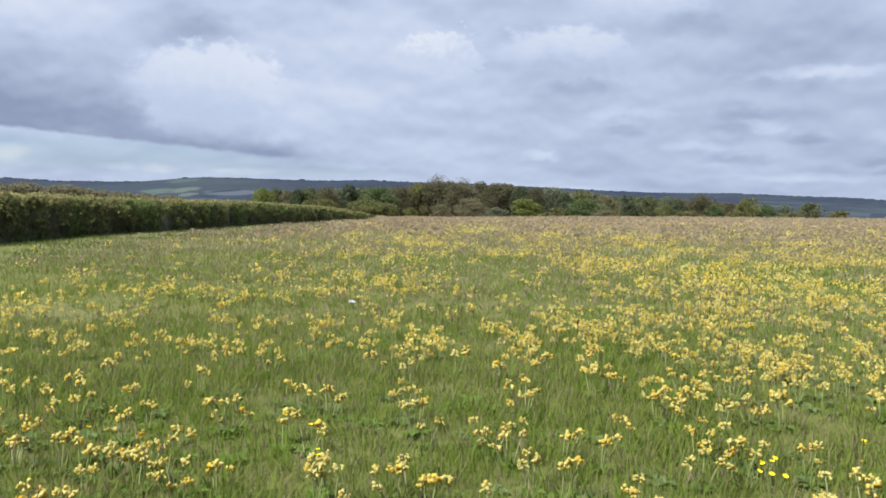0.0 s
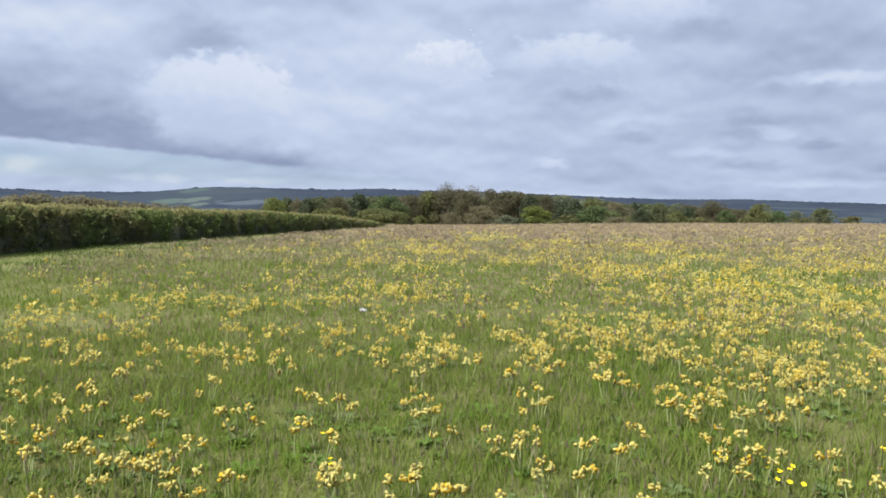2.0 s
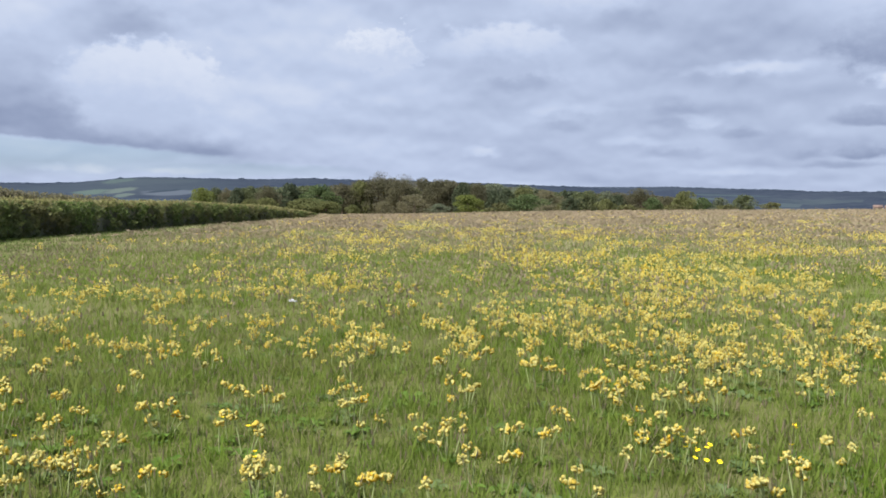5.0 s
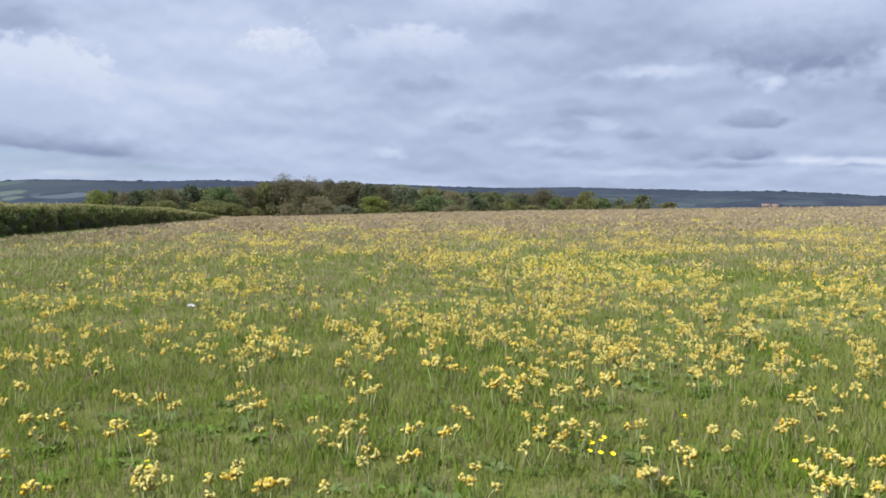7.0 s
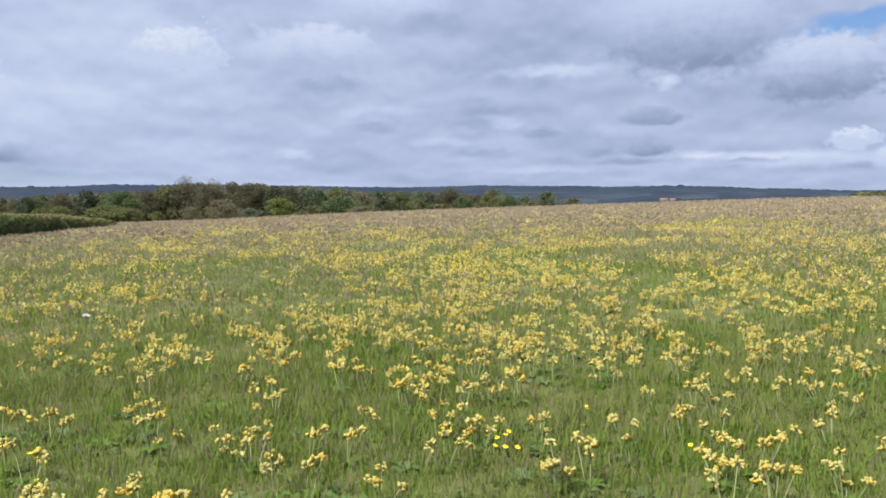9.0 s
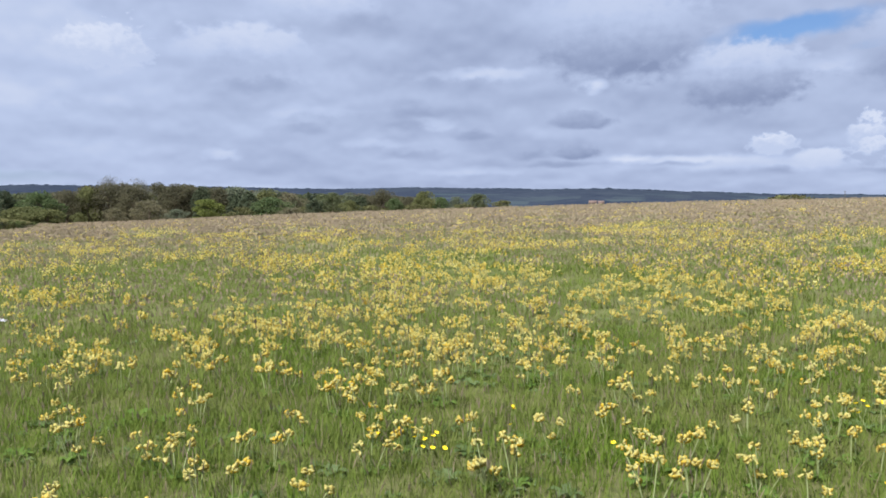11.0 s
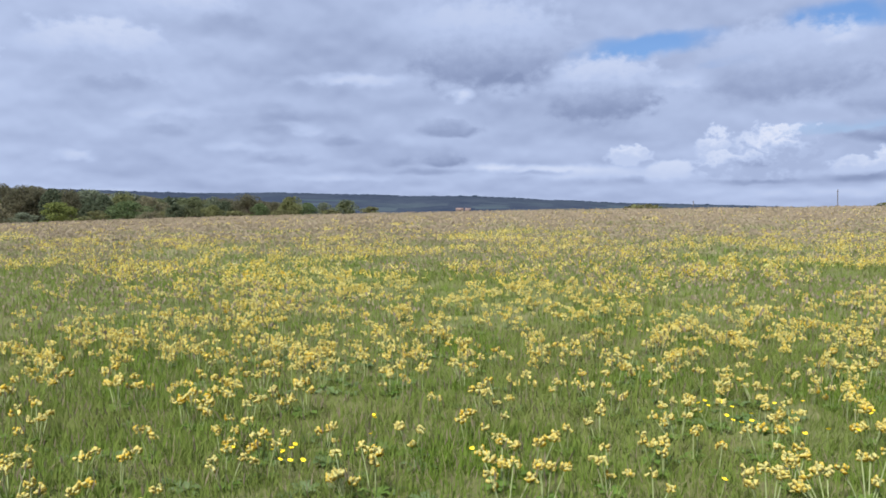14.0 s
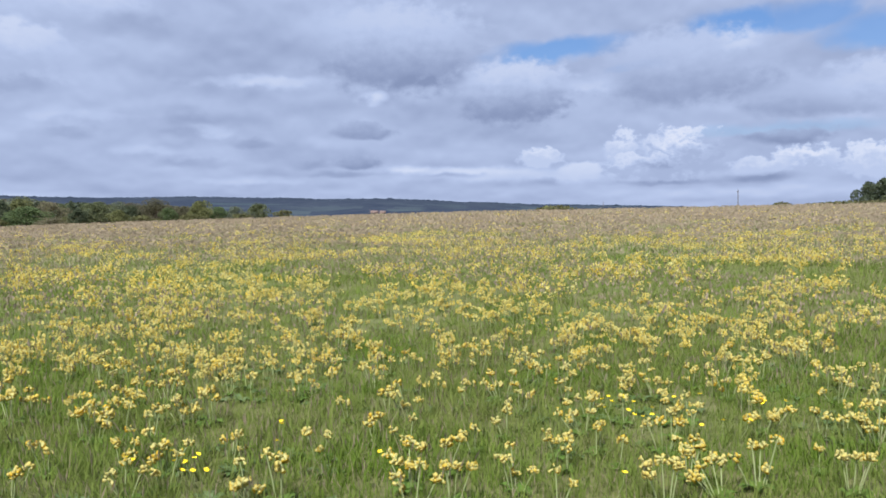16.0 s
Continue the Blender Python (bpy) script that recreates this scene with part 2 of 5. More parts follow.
def leafy(name, colours, through=0.35, rough=0.6, along=None, patch=None, spec=0.25, by_head=False):
    """A thin leaf: its colour runs over the colours from leaf to leaf; along: the colour towards the tip; patch: scale and second colour of patches on the ground."""
    m, tree, b = material(name, rough, spec)
    isl = tree.nodes.new("ShaderNodeNewGeometry").outputs["Random Per Island"]
    ramp = tree.nodes.new("ShaderNodeValToRGB")
    if by_head:
        # one colour to a head, a little spread among its bells
        at = tree.nodes.new("ShaderNodeAttribute")
        at.attribute_name = "along"
        own = nd(tree, "ShaderNodeMath", at.outputs["Fac"], tree.nodes.new("ShaderNodeObjectInfo").outputs["Random"], operation="ADD").outputs[0]
        own = nd(tree, "ShaderNodeMath", nd(tree, "ShaderNodeMath", own, operation="FRACT").outputs[0], 0.78, operation="MULTIPLY").outputs[0]
        isl = nd(tree, "ShaderNodeMath", isl, 0.22, own, operation="MULTIPLY_ADD").outputs[0]
    tree.links.new(isl, ramp.inputs[0])
    while len(ramp.color_ramp.elements) < len(colours):
        ramp.color_ramp.elements.new(0.5)
    for i, (e, c) in enumerate(zip(ramp.color_ramp.elements, colours)):
        e.position, e.color = i / max(1, len(colours) - 1), (*c, 1)
    col = ramp.outputs[0]
    if patch:
        scale, second, much = patch
        f = nd(tree, "ShaderNodeMath", spots(tree, scale), much, operation="MULTIPLY").outputs[0]
        col = blend(tree, f, col, second)
    if along:
        at = tree.nodes.new("ShaderNodeAttribute")
        at.attribute_name = "along"
        root, tip = along
        f = nd(tree, "ShaderNodeMapRange", at.outputs["Fac"], 0.45, 1.0, 0.0, tip[3]).outputs[0]
        col = blend(tree, f, col, tip[:3])
    tree.links.new(col, b.inputs["Base Color"])
    tr = nd(tree, "ShaderNodeBsdfTranslucent", col)
    mix = nd(tree, "ShaderNodeMixShader", through, b.outputs[0], tr.outputs[0])
    tree.links.new(mix.outputs[0], tree.nodes["Material Output"].inputs[0])
    return m


GRASS = leafy("grass_blade", [(0.100, 0.166, 0.020), (0.114, 0.186, 0.023), (0.132, 0.198, 0.028), (0.106, 0.174, 0.024), (0.158, 0.186, 0.046)], 0.48, 0.75, along=(0, (0.165, 0.20, 0.055, 0.3)), patch=(0.9, (0.165, 0.192, 0.056), 0.85), spec=0.05)
LUSH = leafy("lush_grass", [(0.064, 0.108, 0.020), (0.078, 0.126, 0.024), (0.092, 0.138, 0.030)], 0.4, 0.75, patch=(0.5, (0.118, 0.128, 0.052), 0.7), spec=0.05)
DRY = leafy("dry_grass", [(0.250, 0.210, 0.140), (0.275, 0.228, 0.162), (0.295, 0.245, 0.184), (0.235, 0.205, 0.124)], 0.35, 0.9, patch=(0.12, (0.20, 0.20, 0.085), 0.3), spec=0.05)
STRAW = leafy("straw", [(0.22, 0.20, 0.11), (0.25, 0.215, 0.14), (0.235, 0.195, 0.13)], 0.5, 0.9, spec=0.05)
SEED = leafy("grass_seed_head", [(0.255, 0.212, 0.146), (0.285, 0.236, 0.168), (0.305, 0.254, 0.188), (0.265, 0.222, 0.150)], 0.35, 0.9, spec=0.05)
COWSLIP_LEAF = leafy("cowslip_leaf", [(0.06, 0.125, 0.018), (0.095, 0.165, 0.03)], 0.35, 0.7, patch=(9.0, (0.115, 0.17, 0.04), 0.6), spec=0.1)
STALK = leafy("cowslip_stalk", [(0.24, 0.29, 0.12), (0.32, 0.36, 0.17)], 0.3, 0.6)
PETAL = leafy("cowslip_petal", [(0.58, 0.56, 0.24), (0.66, 0.585, 0.22), (0.67, 0.565, 0.16), (0.68, 0.52, 0.085), (0.67, 0.56, 0.16), (0.66, 0.58, 0.20), (0.68, 0.50, 0.07), (0.70, 0.47, 0.045)], 0.55, 0.8, spec=0.05, by_head=True)
CALYX = leafy("cowslip_calyx", [(0.58, 0.555, 0.23), (0.61, 0.57, 0.24), (0.53, 0.53, 0.21)], 0.55, 0.8, spec=0.05)
BUTTER = leafy("buttercup_petal", [(0.85, 0.62, 0.012), (0.88, 0.68, 0.02)], 0.2, 0.25, spec=0.5)
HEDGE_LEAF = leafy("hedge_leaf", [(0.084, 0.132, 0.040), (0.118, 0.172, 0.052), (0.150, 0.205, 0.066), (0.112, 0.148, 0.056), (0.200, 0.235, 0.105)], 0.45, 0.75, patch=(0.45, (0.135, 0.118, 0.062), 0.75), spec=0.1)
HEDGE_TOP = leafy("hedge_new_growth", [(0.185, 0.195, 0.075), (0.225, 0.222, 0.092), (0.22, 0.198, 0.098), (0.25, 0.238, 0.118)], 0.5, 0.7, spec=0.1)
# leaf and twig colours of the trees, raised in blue to imitate distance haze
LEAF = {
    "green": leafy("oak_leaf", [(0.070, 0.088, 0.042), (0.090, 0.106, 0.052), (0.110, 0.122, 0.064)], 0.4, 0.8, spec=0.1),
    "oak": leafy("young_oak_leaf", [(0.064, 0.096, 0.042), (0.084, 0.119, 0.049), (0.102, 0.135, 0.060)], 0.45, 0.8, spec=0.1),
    "dark": leafy("dark_leaf", [(0.050, 0.068, 0.040), (0.064, 0.082, 0.048), (0.082, 0.096, 0.058)], 0.4, 0.8, spec=0.1),
    "fresh": leafy("fresh_leaf", [(0.100, 0.126, 0.034), (0.122, 0.146, 0.040), (0.142, 0.160, 0.052)], 0.45, 0.8, spec=0.1),
    "bare": leafy("budding_twig", [(0.092, 0.088, 0.054), (0.106, 0.100, 0.064), (0.098, 0.100, 0.056), (0.120, 0.110, 0.076)], 0.55, 0.9, spec=0.05),
    "grey": leafy("grey_twig", [(0.15, 0.155, 0.145), (0.18, 0.185, 0.175), (0.20, 0.20, 0.19)], 0.5, 0.9, spec=0.05),
    "tan": leafy("tan_twig", [(0.130, 0.124, 0.072), (0.152, 0.142, 0.088), (0.165, 0.150, 0.104), (0.135, 0.138, 0.068)], 0.55, 0.9, spec=0.05),
    "sage": leafy("whitebeam_leaf", [(0.100, 0.120, 0.078), (0.122, 0.142, 0.095), (0.14, 0.158, 0.11)], 0.45, 0.9, spec=0.05),
    "willow": leafy("sallow_leaf", [(0.100, 0.112, 0.046), (0.124, 0.134, 0.056), (0.146, 0.154, 0.07)], 0.45, 0.9, spec=0.05),
    "shrub": leafy("shrub_leaf", [(0.086, 0.092, 0.041), (0.127, 0.121, 0.062), (0.098, 0.115, 0.041)], 0.4, 0.9, spec=0.05),
}


def bark_material():
    m, tree, b = material("bark", 0.9, 0.1)
    tree.links.new(blend(tree, spots(tree, 6.0), (0.07, 0.055, 0.04), (0.16, 0.135, 0.105)), b.inputs["Base Color"])
    return m


BARK = bark_material()


def ground_material():
    """Turf: soil and thatch between blades, tussocks, and a paler tan blended in farther out."""
    m, tree, b = material("turf", 0.95, 0.1)
    c = blend(tree, spots(tree, 14.0, 6), (0.075, 0.088, 0.030), (0.135, 0.142, 0.055))
    c = blend(tree, nd(tree, "ShaderNodeMath", spots(tree, 0.55, 5), 0.6, operation="MULTIPLY").outputs[0], c, (0.14, 0.115, 0.06))
    c = blend(tree, nd(tree, "ShaderNodeMath", spots(tree, 0.05, 5, 0.6), 0.45, operation="MULTIPLY").outputs[0], c, (0.10, 0.14, 0.04))
    pos = tree.nodes.new("ShaderNodeNewGeometry").outputs["Position"]
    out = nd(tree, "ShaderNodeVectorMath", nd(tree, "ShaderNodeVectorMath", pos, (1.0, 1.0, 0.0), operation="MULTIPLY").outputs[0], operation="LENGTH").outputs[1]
    # paler tan from 30 to 85 metres out
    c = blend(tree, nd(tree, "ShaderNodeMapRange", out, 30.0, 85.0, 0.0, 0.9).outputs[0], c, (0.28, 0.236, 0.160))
    tree.links.new(c, b.inputs["Base Color"])
    bump = nd(tree, "ShaderNodeBump", 0.5)
    bump.inputs["Distance"].default_value = 0.05
    tree.links.new(spots(tree, 55.0, 6, 0.7, 0.2, 0.8), bump.inputs["Height"])
    tree.links.new(bump.outputs[0], b.inputs["Normal"])
    return m


TURF = ground_material()


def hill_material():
    """Far slopes: woods, hedged pasture and young corn in patches, with blue distance haze painted into the colours."""
    m, tree, b = material("hazed_far_slope", 1.0, 0.0)
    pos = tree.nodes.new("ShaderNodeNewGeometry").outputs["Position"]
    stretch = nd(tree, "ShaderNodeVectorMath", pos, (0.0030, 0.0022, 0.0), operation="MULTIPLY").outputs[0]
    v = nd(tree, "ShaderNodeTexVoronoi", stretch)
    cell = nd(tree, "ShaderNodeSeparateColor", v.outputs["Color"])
    # slate blues stand in for the haze over the woods
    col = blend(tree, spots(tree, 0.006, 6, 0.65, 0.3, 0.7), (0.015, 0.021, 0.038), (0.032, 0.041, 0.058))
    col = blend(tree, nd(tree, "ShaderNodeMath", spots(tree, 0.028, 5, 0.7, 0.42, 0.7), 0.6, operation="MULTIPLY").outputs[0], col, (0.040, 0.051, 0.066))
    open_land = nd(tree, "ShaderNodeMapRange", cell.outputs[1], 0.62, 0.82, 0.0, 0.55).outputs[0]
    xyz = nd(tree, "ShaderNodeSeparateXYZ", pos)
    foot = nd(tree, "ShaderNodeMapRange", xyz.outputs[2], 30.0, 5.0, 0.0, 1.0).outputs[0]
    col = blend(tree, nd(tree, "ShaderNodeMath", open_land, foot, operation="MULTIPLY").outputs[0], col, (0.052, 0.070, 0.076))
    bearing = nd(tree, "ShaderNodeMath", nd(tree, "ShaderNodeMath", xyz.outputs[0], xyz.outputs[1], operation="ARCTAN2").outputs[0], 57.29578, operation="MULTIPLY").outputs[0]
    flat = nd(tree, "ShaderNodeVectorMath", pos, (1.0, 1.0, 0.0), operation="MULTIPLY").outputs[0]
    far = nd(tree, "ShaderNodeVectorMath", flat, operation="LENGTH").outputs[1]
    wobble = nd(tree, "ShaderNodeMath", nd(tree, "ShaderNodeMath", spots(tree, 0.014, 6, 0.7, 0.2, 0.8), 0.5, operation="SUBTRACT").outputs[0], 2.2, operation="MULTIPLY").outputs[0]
    # the open fields on the slope: bearing, distance, half width in degrees, half depth, skew, colour with haze blue in
    # it, how much
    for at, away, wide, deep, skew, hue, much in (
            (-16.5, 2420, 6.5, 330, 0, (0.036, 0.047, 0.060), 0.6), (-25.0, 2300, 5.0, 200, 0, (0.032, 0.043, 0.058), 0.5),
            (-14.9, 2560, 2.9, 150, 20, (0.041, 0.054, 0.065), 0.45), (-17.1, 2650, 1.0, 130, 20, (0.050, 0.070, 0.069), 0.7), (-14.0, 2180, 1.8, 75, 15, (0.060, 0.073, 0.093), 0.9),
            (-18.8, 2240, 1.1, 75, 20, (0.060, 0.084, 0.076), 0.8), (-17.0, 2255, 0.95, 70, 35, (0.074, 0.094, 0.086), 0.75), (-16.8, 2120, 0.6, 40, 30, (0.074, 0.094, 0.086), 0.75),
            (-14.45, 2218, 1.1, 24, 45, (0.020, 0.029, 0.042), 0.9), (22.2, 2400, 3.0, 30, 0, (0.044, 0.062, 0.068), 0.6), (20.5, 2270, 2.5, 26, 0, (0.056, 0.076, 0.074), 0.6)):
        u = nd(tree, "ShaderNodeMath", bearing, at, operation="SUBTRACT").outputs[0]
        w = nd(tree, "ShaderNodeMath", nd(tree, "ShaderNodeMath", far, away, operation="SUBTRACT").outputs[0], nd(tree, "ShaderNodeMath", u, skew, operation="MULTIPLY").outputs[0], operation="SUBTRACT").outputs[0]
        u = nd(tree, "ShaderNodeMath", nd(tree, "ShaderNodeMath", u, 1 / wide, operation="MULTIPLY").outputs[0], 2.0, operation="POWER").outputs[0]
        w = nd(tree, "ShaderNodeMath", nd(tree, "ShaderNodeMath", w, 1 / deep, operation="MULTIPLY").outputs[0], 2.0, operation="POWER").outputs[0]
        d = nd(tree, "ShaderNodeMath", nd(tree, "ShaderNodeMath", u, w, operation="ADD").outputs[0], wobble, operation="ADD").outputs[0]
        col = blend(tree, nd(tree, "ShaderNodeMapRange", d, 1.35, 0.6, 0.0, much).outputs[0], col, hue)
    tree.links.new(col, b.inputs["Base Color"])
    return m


HAZED_HILL = hill_material()
# crest woods: leaf green shifted to slate blue to imitate haze
HAZED_WOOD = leafy("hazed_far_wood", [(0.021, 0.030, 0.045), (0.024, 0.034, 0.049), (0.028, 0.039, 0.053)], 0.0, 1.0, spec=0.0)


def plain(name, a, b_, scale=8.0, rough=0.8, metal=0.0):
    m, tree, b = material(name, rough, 0.3)
    b.inputs["Metallic"].default_value = metal
    tree.links.new(blend(tree, spots(tree, scale), a, b_), b.inputs["Base Color"])
    return m


POLE_WOOD = plain("creosoted_pole", (0.05, 0.045, 0.04), (0.09, 0.08, 0.07), 3.0)
PAPER = plain("weathered_paper", (0.24, 0.24, 0.26), (0.34, 0.34, 0.36), 40.0, 0.9)
ROOF_TILE = plain("clay_roof", (0.11, 0.078, 0.068), (0.14, 0.102, 0.09), 0.6, 0.9)
FARM_WALL = plain("barn_wall", (0.10, 0.09, 0.085), (0.13, 0.118, 0.105), 0.4, 0.9)

# ---- mesh helpers ----
rng = np.random.default_rng(7)


def mesh_of(name, v, tri, mats, mi=None, along=None):
    """A mesh of triangles from arrays."""
    me = bpy.data.meshes.new(name)
    v, tri = np.asarray(v, np.float32), np.asarray(tri, np.int32)
    me.vertices.add(len(v))
    me.vertices.foreach_set("co", v.ravel())
    me.loops.add(len(tri) * 3)
    me.loops.foreach_set("vertex_index", tri.ravel())
    me.polygons.add(len(tri))
    me.polygons.foreach_set("loop_start", np.arange(0, len(tri) * 3, 3, dtype=np.int32))
    for m in mats:
        me.materials.append(m)
    if mi is not None:
        me.polygons.foreach_set("material_index", np.asarray(mi, np.int32))
    if along is not None:
        me.attributes.new("along", "FLOAT", "POINT").data.foreach_set("value", np.asarray(along, np.float32))
    me.update(calc_edges=True)
    return me


def joined(pieces):
    """Several (v, tri, mi, along) as one."""
    vs, ts, ms, al, n = [], [], [], [], 0
    for v, t, m, a in pieces:
        vs.append(v), ts.append(np.asarray(t) + n), ms.append(m), al.append(a)
        n += len(v)
    return np.concatenate(vs), np.concatenate(ts), np.concatenate(ms), np.concatenate(al)


def strewn(templates, xyz, size, lean=0.12, hue=None):
    """The templates set out at the places xyz, turned at random and scaled; hue: a number for each, kept as "along"."""
    out = []
    pick = rng.integers(0, len(templates), len(xyz))
    for k, (v, t, m, a) in enumerate(templates):
        p, s = xyz[pick == k], size[pick == k]
        if not len(p):
            continue
        ang = rng.uniform(0, 2 * np.pi, len(p))
        c, sn = np.cos(ang)[:, None], np.sin(ang)[:, None]
        x, y, z = v[:, 0], v[:, 1], v[:, 2]
        lx, ly = rng.normal(0, lean, (2, len(p), 1))
        V = np.stack([c * x - sn * y + lx * z, sn * x + c * y + ly * z, np.broadcast_to(z, (len(p), len(z)))], -1) * s[:, None, None] + p[:, None, :]
        T = t[None] + (np.arange(len(p)) * len(v))[:, None, None]
        out.append((V.reshape(-1, 3), T.reshape(-1, 3), np.tile(m, len(p)), np.tile(a, len(p)) if hue is None else np.repeat(hue[pick == k], len(v))))
    return joined(out)


def part(name, me, parent, label=""):
    ob = new(name, me)
    ob.parent = parent
    return tagged(ob, label)


def blade(length, width, bend, ang, x=0.0, y=0.0, segs=2, mat=0):
    """One tapered, bent blade of grass."""
    d, side = np.array([math.cos(ang), math.sin(ang), 0]), np.array([-math.sin(ang), math.cos(ang), 0])
    v, a = [], []
    for i in range(segs):
        f = i / segs
        c = np.array([x, y, 0]) + d * bend * f * f + np.array([0, 0, length * (f - 0.25 * bend / length * f * f)])
        w = width * (1 - 0.55 * f) / 2
        v += [c - side * w, c + side * w]
        a += [f, f]
    v.append(np.array([x, y, 0]) + d * bend + np.array([0, 0, length * (1 - 0.25 * bend / length)]))
    a.append(1.0)
    t = []
    for i in range(segs - 1):
        t += [(2 * i, 2 * i + 1, 2 * i + 3), (2 * i, 2 * i + 3, 2 * i + 2)]
    t.append((2 * segs - 2, 2 * segs - 1, 2 * segs))
    return np.array(v), np.array(t), np.full(len(t), mat), np.array(a)


def tuft(n, length, width, spread, segs, dry=0.0):
    return joined([blade(length * rng.uniform(0.5, 1.15), width * rng.uniform(0.7, 1.3), length * rng.uniform(0.1, 0.95), rng.uniform(0, 6.28), *rng.normal(0, spread, 2), segs, int(rng.random() < dry)) for _ in range(n)])


def tube(points, radii, sides=5, mat=0):
    """A tapered tube through points."""
    pts = [np.array(p, float) for p in points]
    v, t = [], []
    for i, (p, r) in enumerate(zip(pts, radii)):
        d = pts[min(i + 1, len(pts) - 1)] - pts[max(i - 1, 0)]
        d /= np.linalg.norm(d)
        u = np.cross(d, (0.3, 0.9, 0.2))
        u /= np.linalg.norm(u)
        w = np.cross(d, u)
        for s in range(sides):
            g = 2 * math.pi * s / sides
            v.append(p + r * (math.cos(g) * u + math.sin(g) * w))
    for i in range(len(pts) - 1):
        for s in range(sides):
            a, b = i * sides + s, i * sides + (s + 1) % sides
            t += [(a, b, b + sides), (a, b + sides, a + sides)]
    return np.array(v), np.array(t), np.full(len(t), mat), np.linspace(0, 1, len(v))


# ---- the lie of the land ----
RIM = 130.0


def rim_rise(az):
    """How high the field's brow stands, by azimuth in degrees."""
    el = np.interp(az, [-30, -5, 1, 8, 15, 24, 30, 38, 48, 60, 120], [-0.85, -0.80, -0.74, -0.55, -0.40, -0.27, -0.18, -0.08, -0.04, 0.03, 0.03])
    return EYE - 0.12 + RIM * np.tan(np.radians(el))


def land(x, y):
    r, az = np.hypot(x, y), np.degrees(np.arctan2(x, y))
    rise = rim_rise(az) * np.minimum(r / RIM, 1.0) ** 1.7
    over = np.maximum(r - RIM, 0)
    return rise - 30 * (1 - np.exp(-(over / 330.0) ** 1.35)) + 0.05 * np.sin(x * 0.31 + 1.3) * np.cos(y * 0.27) * np.clip((r - 12) / 20, 0, 1) * np.clip((RIM - r) / 40, 0, 1)


rings = np.concatenate([[0.0], np.geomspace(1.5, 120, 60), np.arange(123, 200, 4.0), np.geomspace(205, 4700, 36)])
spokes = 240
ang = np.linspace(0, 2 * np.pi, spokes, endpoint=False)
gx, gy = rings[:, None] * np.sin(ang), rings[:, None] * np.cos(ang)
gv = np.stack([gx, gy, land(gx, gy)], -1).reshape(-1, 3)
i, j = np.meshgrid(np.arange(len(rings) - 1), np.arange(spokes), indexing="ij")
a, b = (i * spokes + j).ravel(), (i * spokes + (j + 1) % spokes).ravel()
gt = np.concatenate([np.stack([a, a + spokes, b + spokes], -1), np.stack([a, b + spokes, b], -1)])
gt = gt[~((gt < spokes).sum(1) > 1)]
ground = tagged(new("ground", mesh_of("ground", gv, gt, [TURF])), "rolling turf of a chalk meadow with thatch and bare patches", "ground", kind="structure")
for p in ground.data.polygons:
    p.use_smooth = True


def ridge(az):
    return np.interp(az, [-60, -40, -27.7, -24.6, -21.4, -20, -18, -16.2, -13.7, -10.8, -8.2, -5.2, -3.2, 3, 7.8, 11.5, 15.5, 18.7, 22.4, 25.8, 27.5, 31, 34.4, 36.4, 38.2, 41.6, 45.7, 49.4, 52.9, 57, 66, 100],
                     [0.9, 1.05, 1.18, 1.08, 1.13, 1.17, 1.38, 1.56, 1.57, 1.54, 1.53, 1.66, 1.60, 1.5, 1.36, 1.22, 1.18, 1.22, 1.10, 1.03, 0.93, 0.92, 0.79, 0.64, 0.59, 0.38, 0.27, 0.14, 0.0, -0.12, -0.3, -0.3])


hill_az = np.linspace(-180, 180, 721)[:-1]
hill_r = np.linspace(1500, 3600, 15)
HA, HR = np.meshgrid(hill_az, hill_r, indexing="ij")
crest = EYE + 3000 * np.tan(np.radians(ridge(HA)))
f = np.clip((HR - 1500) / 1500, 0, 1)
lump = np.array([[noise.noise((p * 0.11, q * 0.0016, 3.0)) for q in hill_r] for p in hill_az])
HZ = -32 + (crest + 30) * (f * f * (3 - 2 * f)) ** 0.85 + lump * 14 * f * (1 - f) * 4 * 0.6 - np.clip(HR - 3000, 0, None) * 0.03
hv = np.stack([HR * np.sin(np.radians(HA)), HR * np.cos(np.radians(HA)), HZ], -1).reshape(-1, 3)
i, j = np.meshgrid(np.arange(720), np.arange(14), indexing="ij")
a, b = (i * 15 + j).ravel(), ((i + 1) % 720 * 15 + j).ravel()
hills = tagged(new("backdrop_hills", mesh_of("backdrop_hills", hv, np.concatenate([np.stack([a, b, b + 1], -1), np.stack([a, b + 1, a + 1], -1)]), [HAZED_HILL])), "long wooded hills far across a valley with small fields, blue distance haze painted into their colours", "hills", kind="structure")
for p in hills.data.polygons:
    p.use_smooth = True


def dome(n, r, h, seed, squash=1.0):
    """A rough little crown of a far tree."""
    g = np.random.default_rng(seed)
    v = [np.array([0, 0, h])]
    for k, (rr, zz) in enumerate(((0.65, 0.8), (1.0, 0.4), (0.8, 0.0))):
        for s in range(n):
            q = 2 * math.pi * (s + 0.5 * k) / n
            v.append(np.array([math.cos(q) * r * rr * g.uniform(0.8, 1.2), math.sin(q) * r * rr * g.uniform(0.8, 1.2), h * zz * g.uniform(0.85, 1.1)]))
    t = [(0, 1 + s, 1 + (s + 1) % n) for s in range(n)]
    for k in range(2):
        o = 1 + k * n
        for s in range(n):
            s2 = (s + 1) % n
            t += [(o + s, o + n + s, o + n + s2), (o + s, o + n + s2, o + s2)]
    return np.array(v), np.array(t), np.zeros(len(t), int), np.ones(len(v))


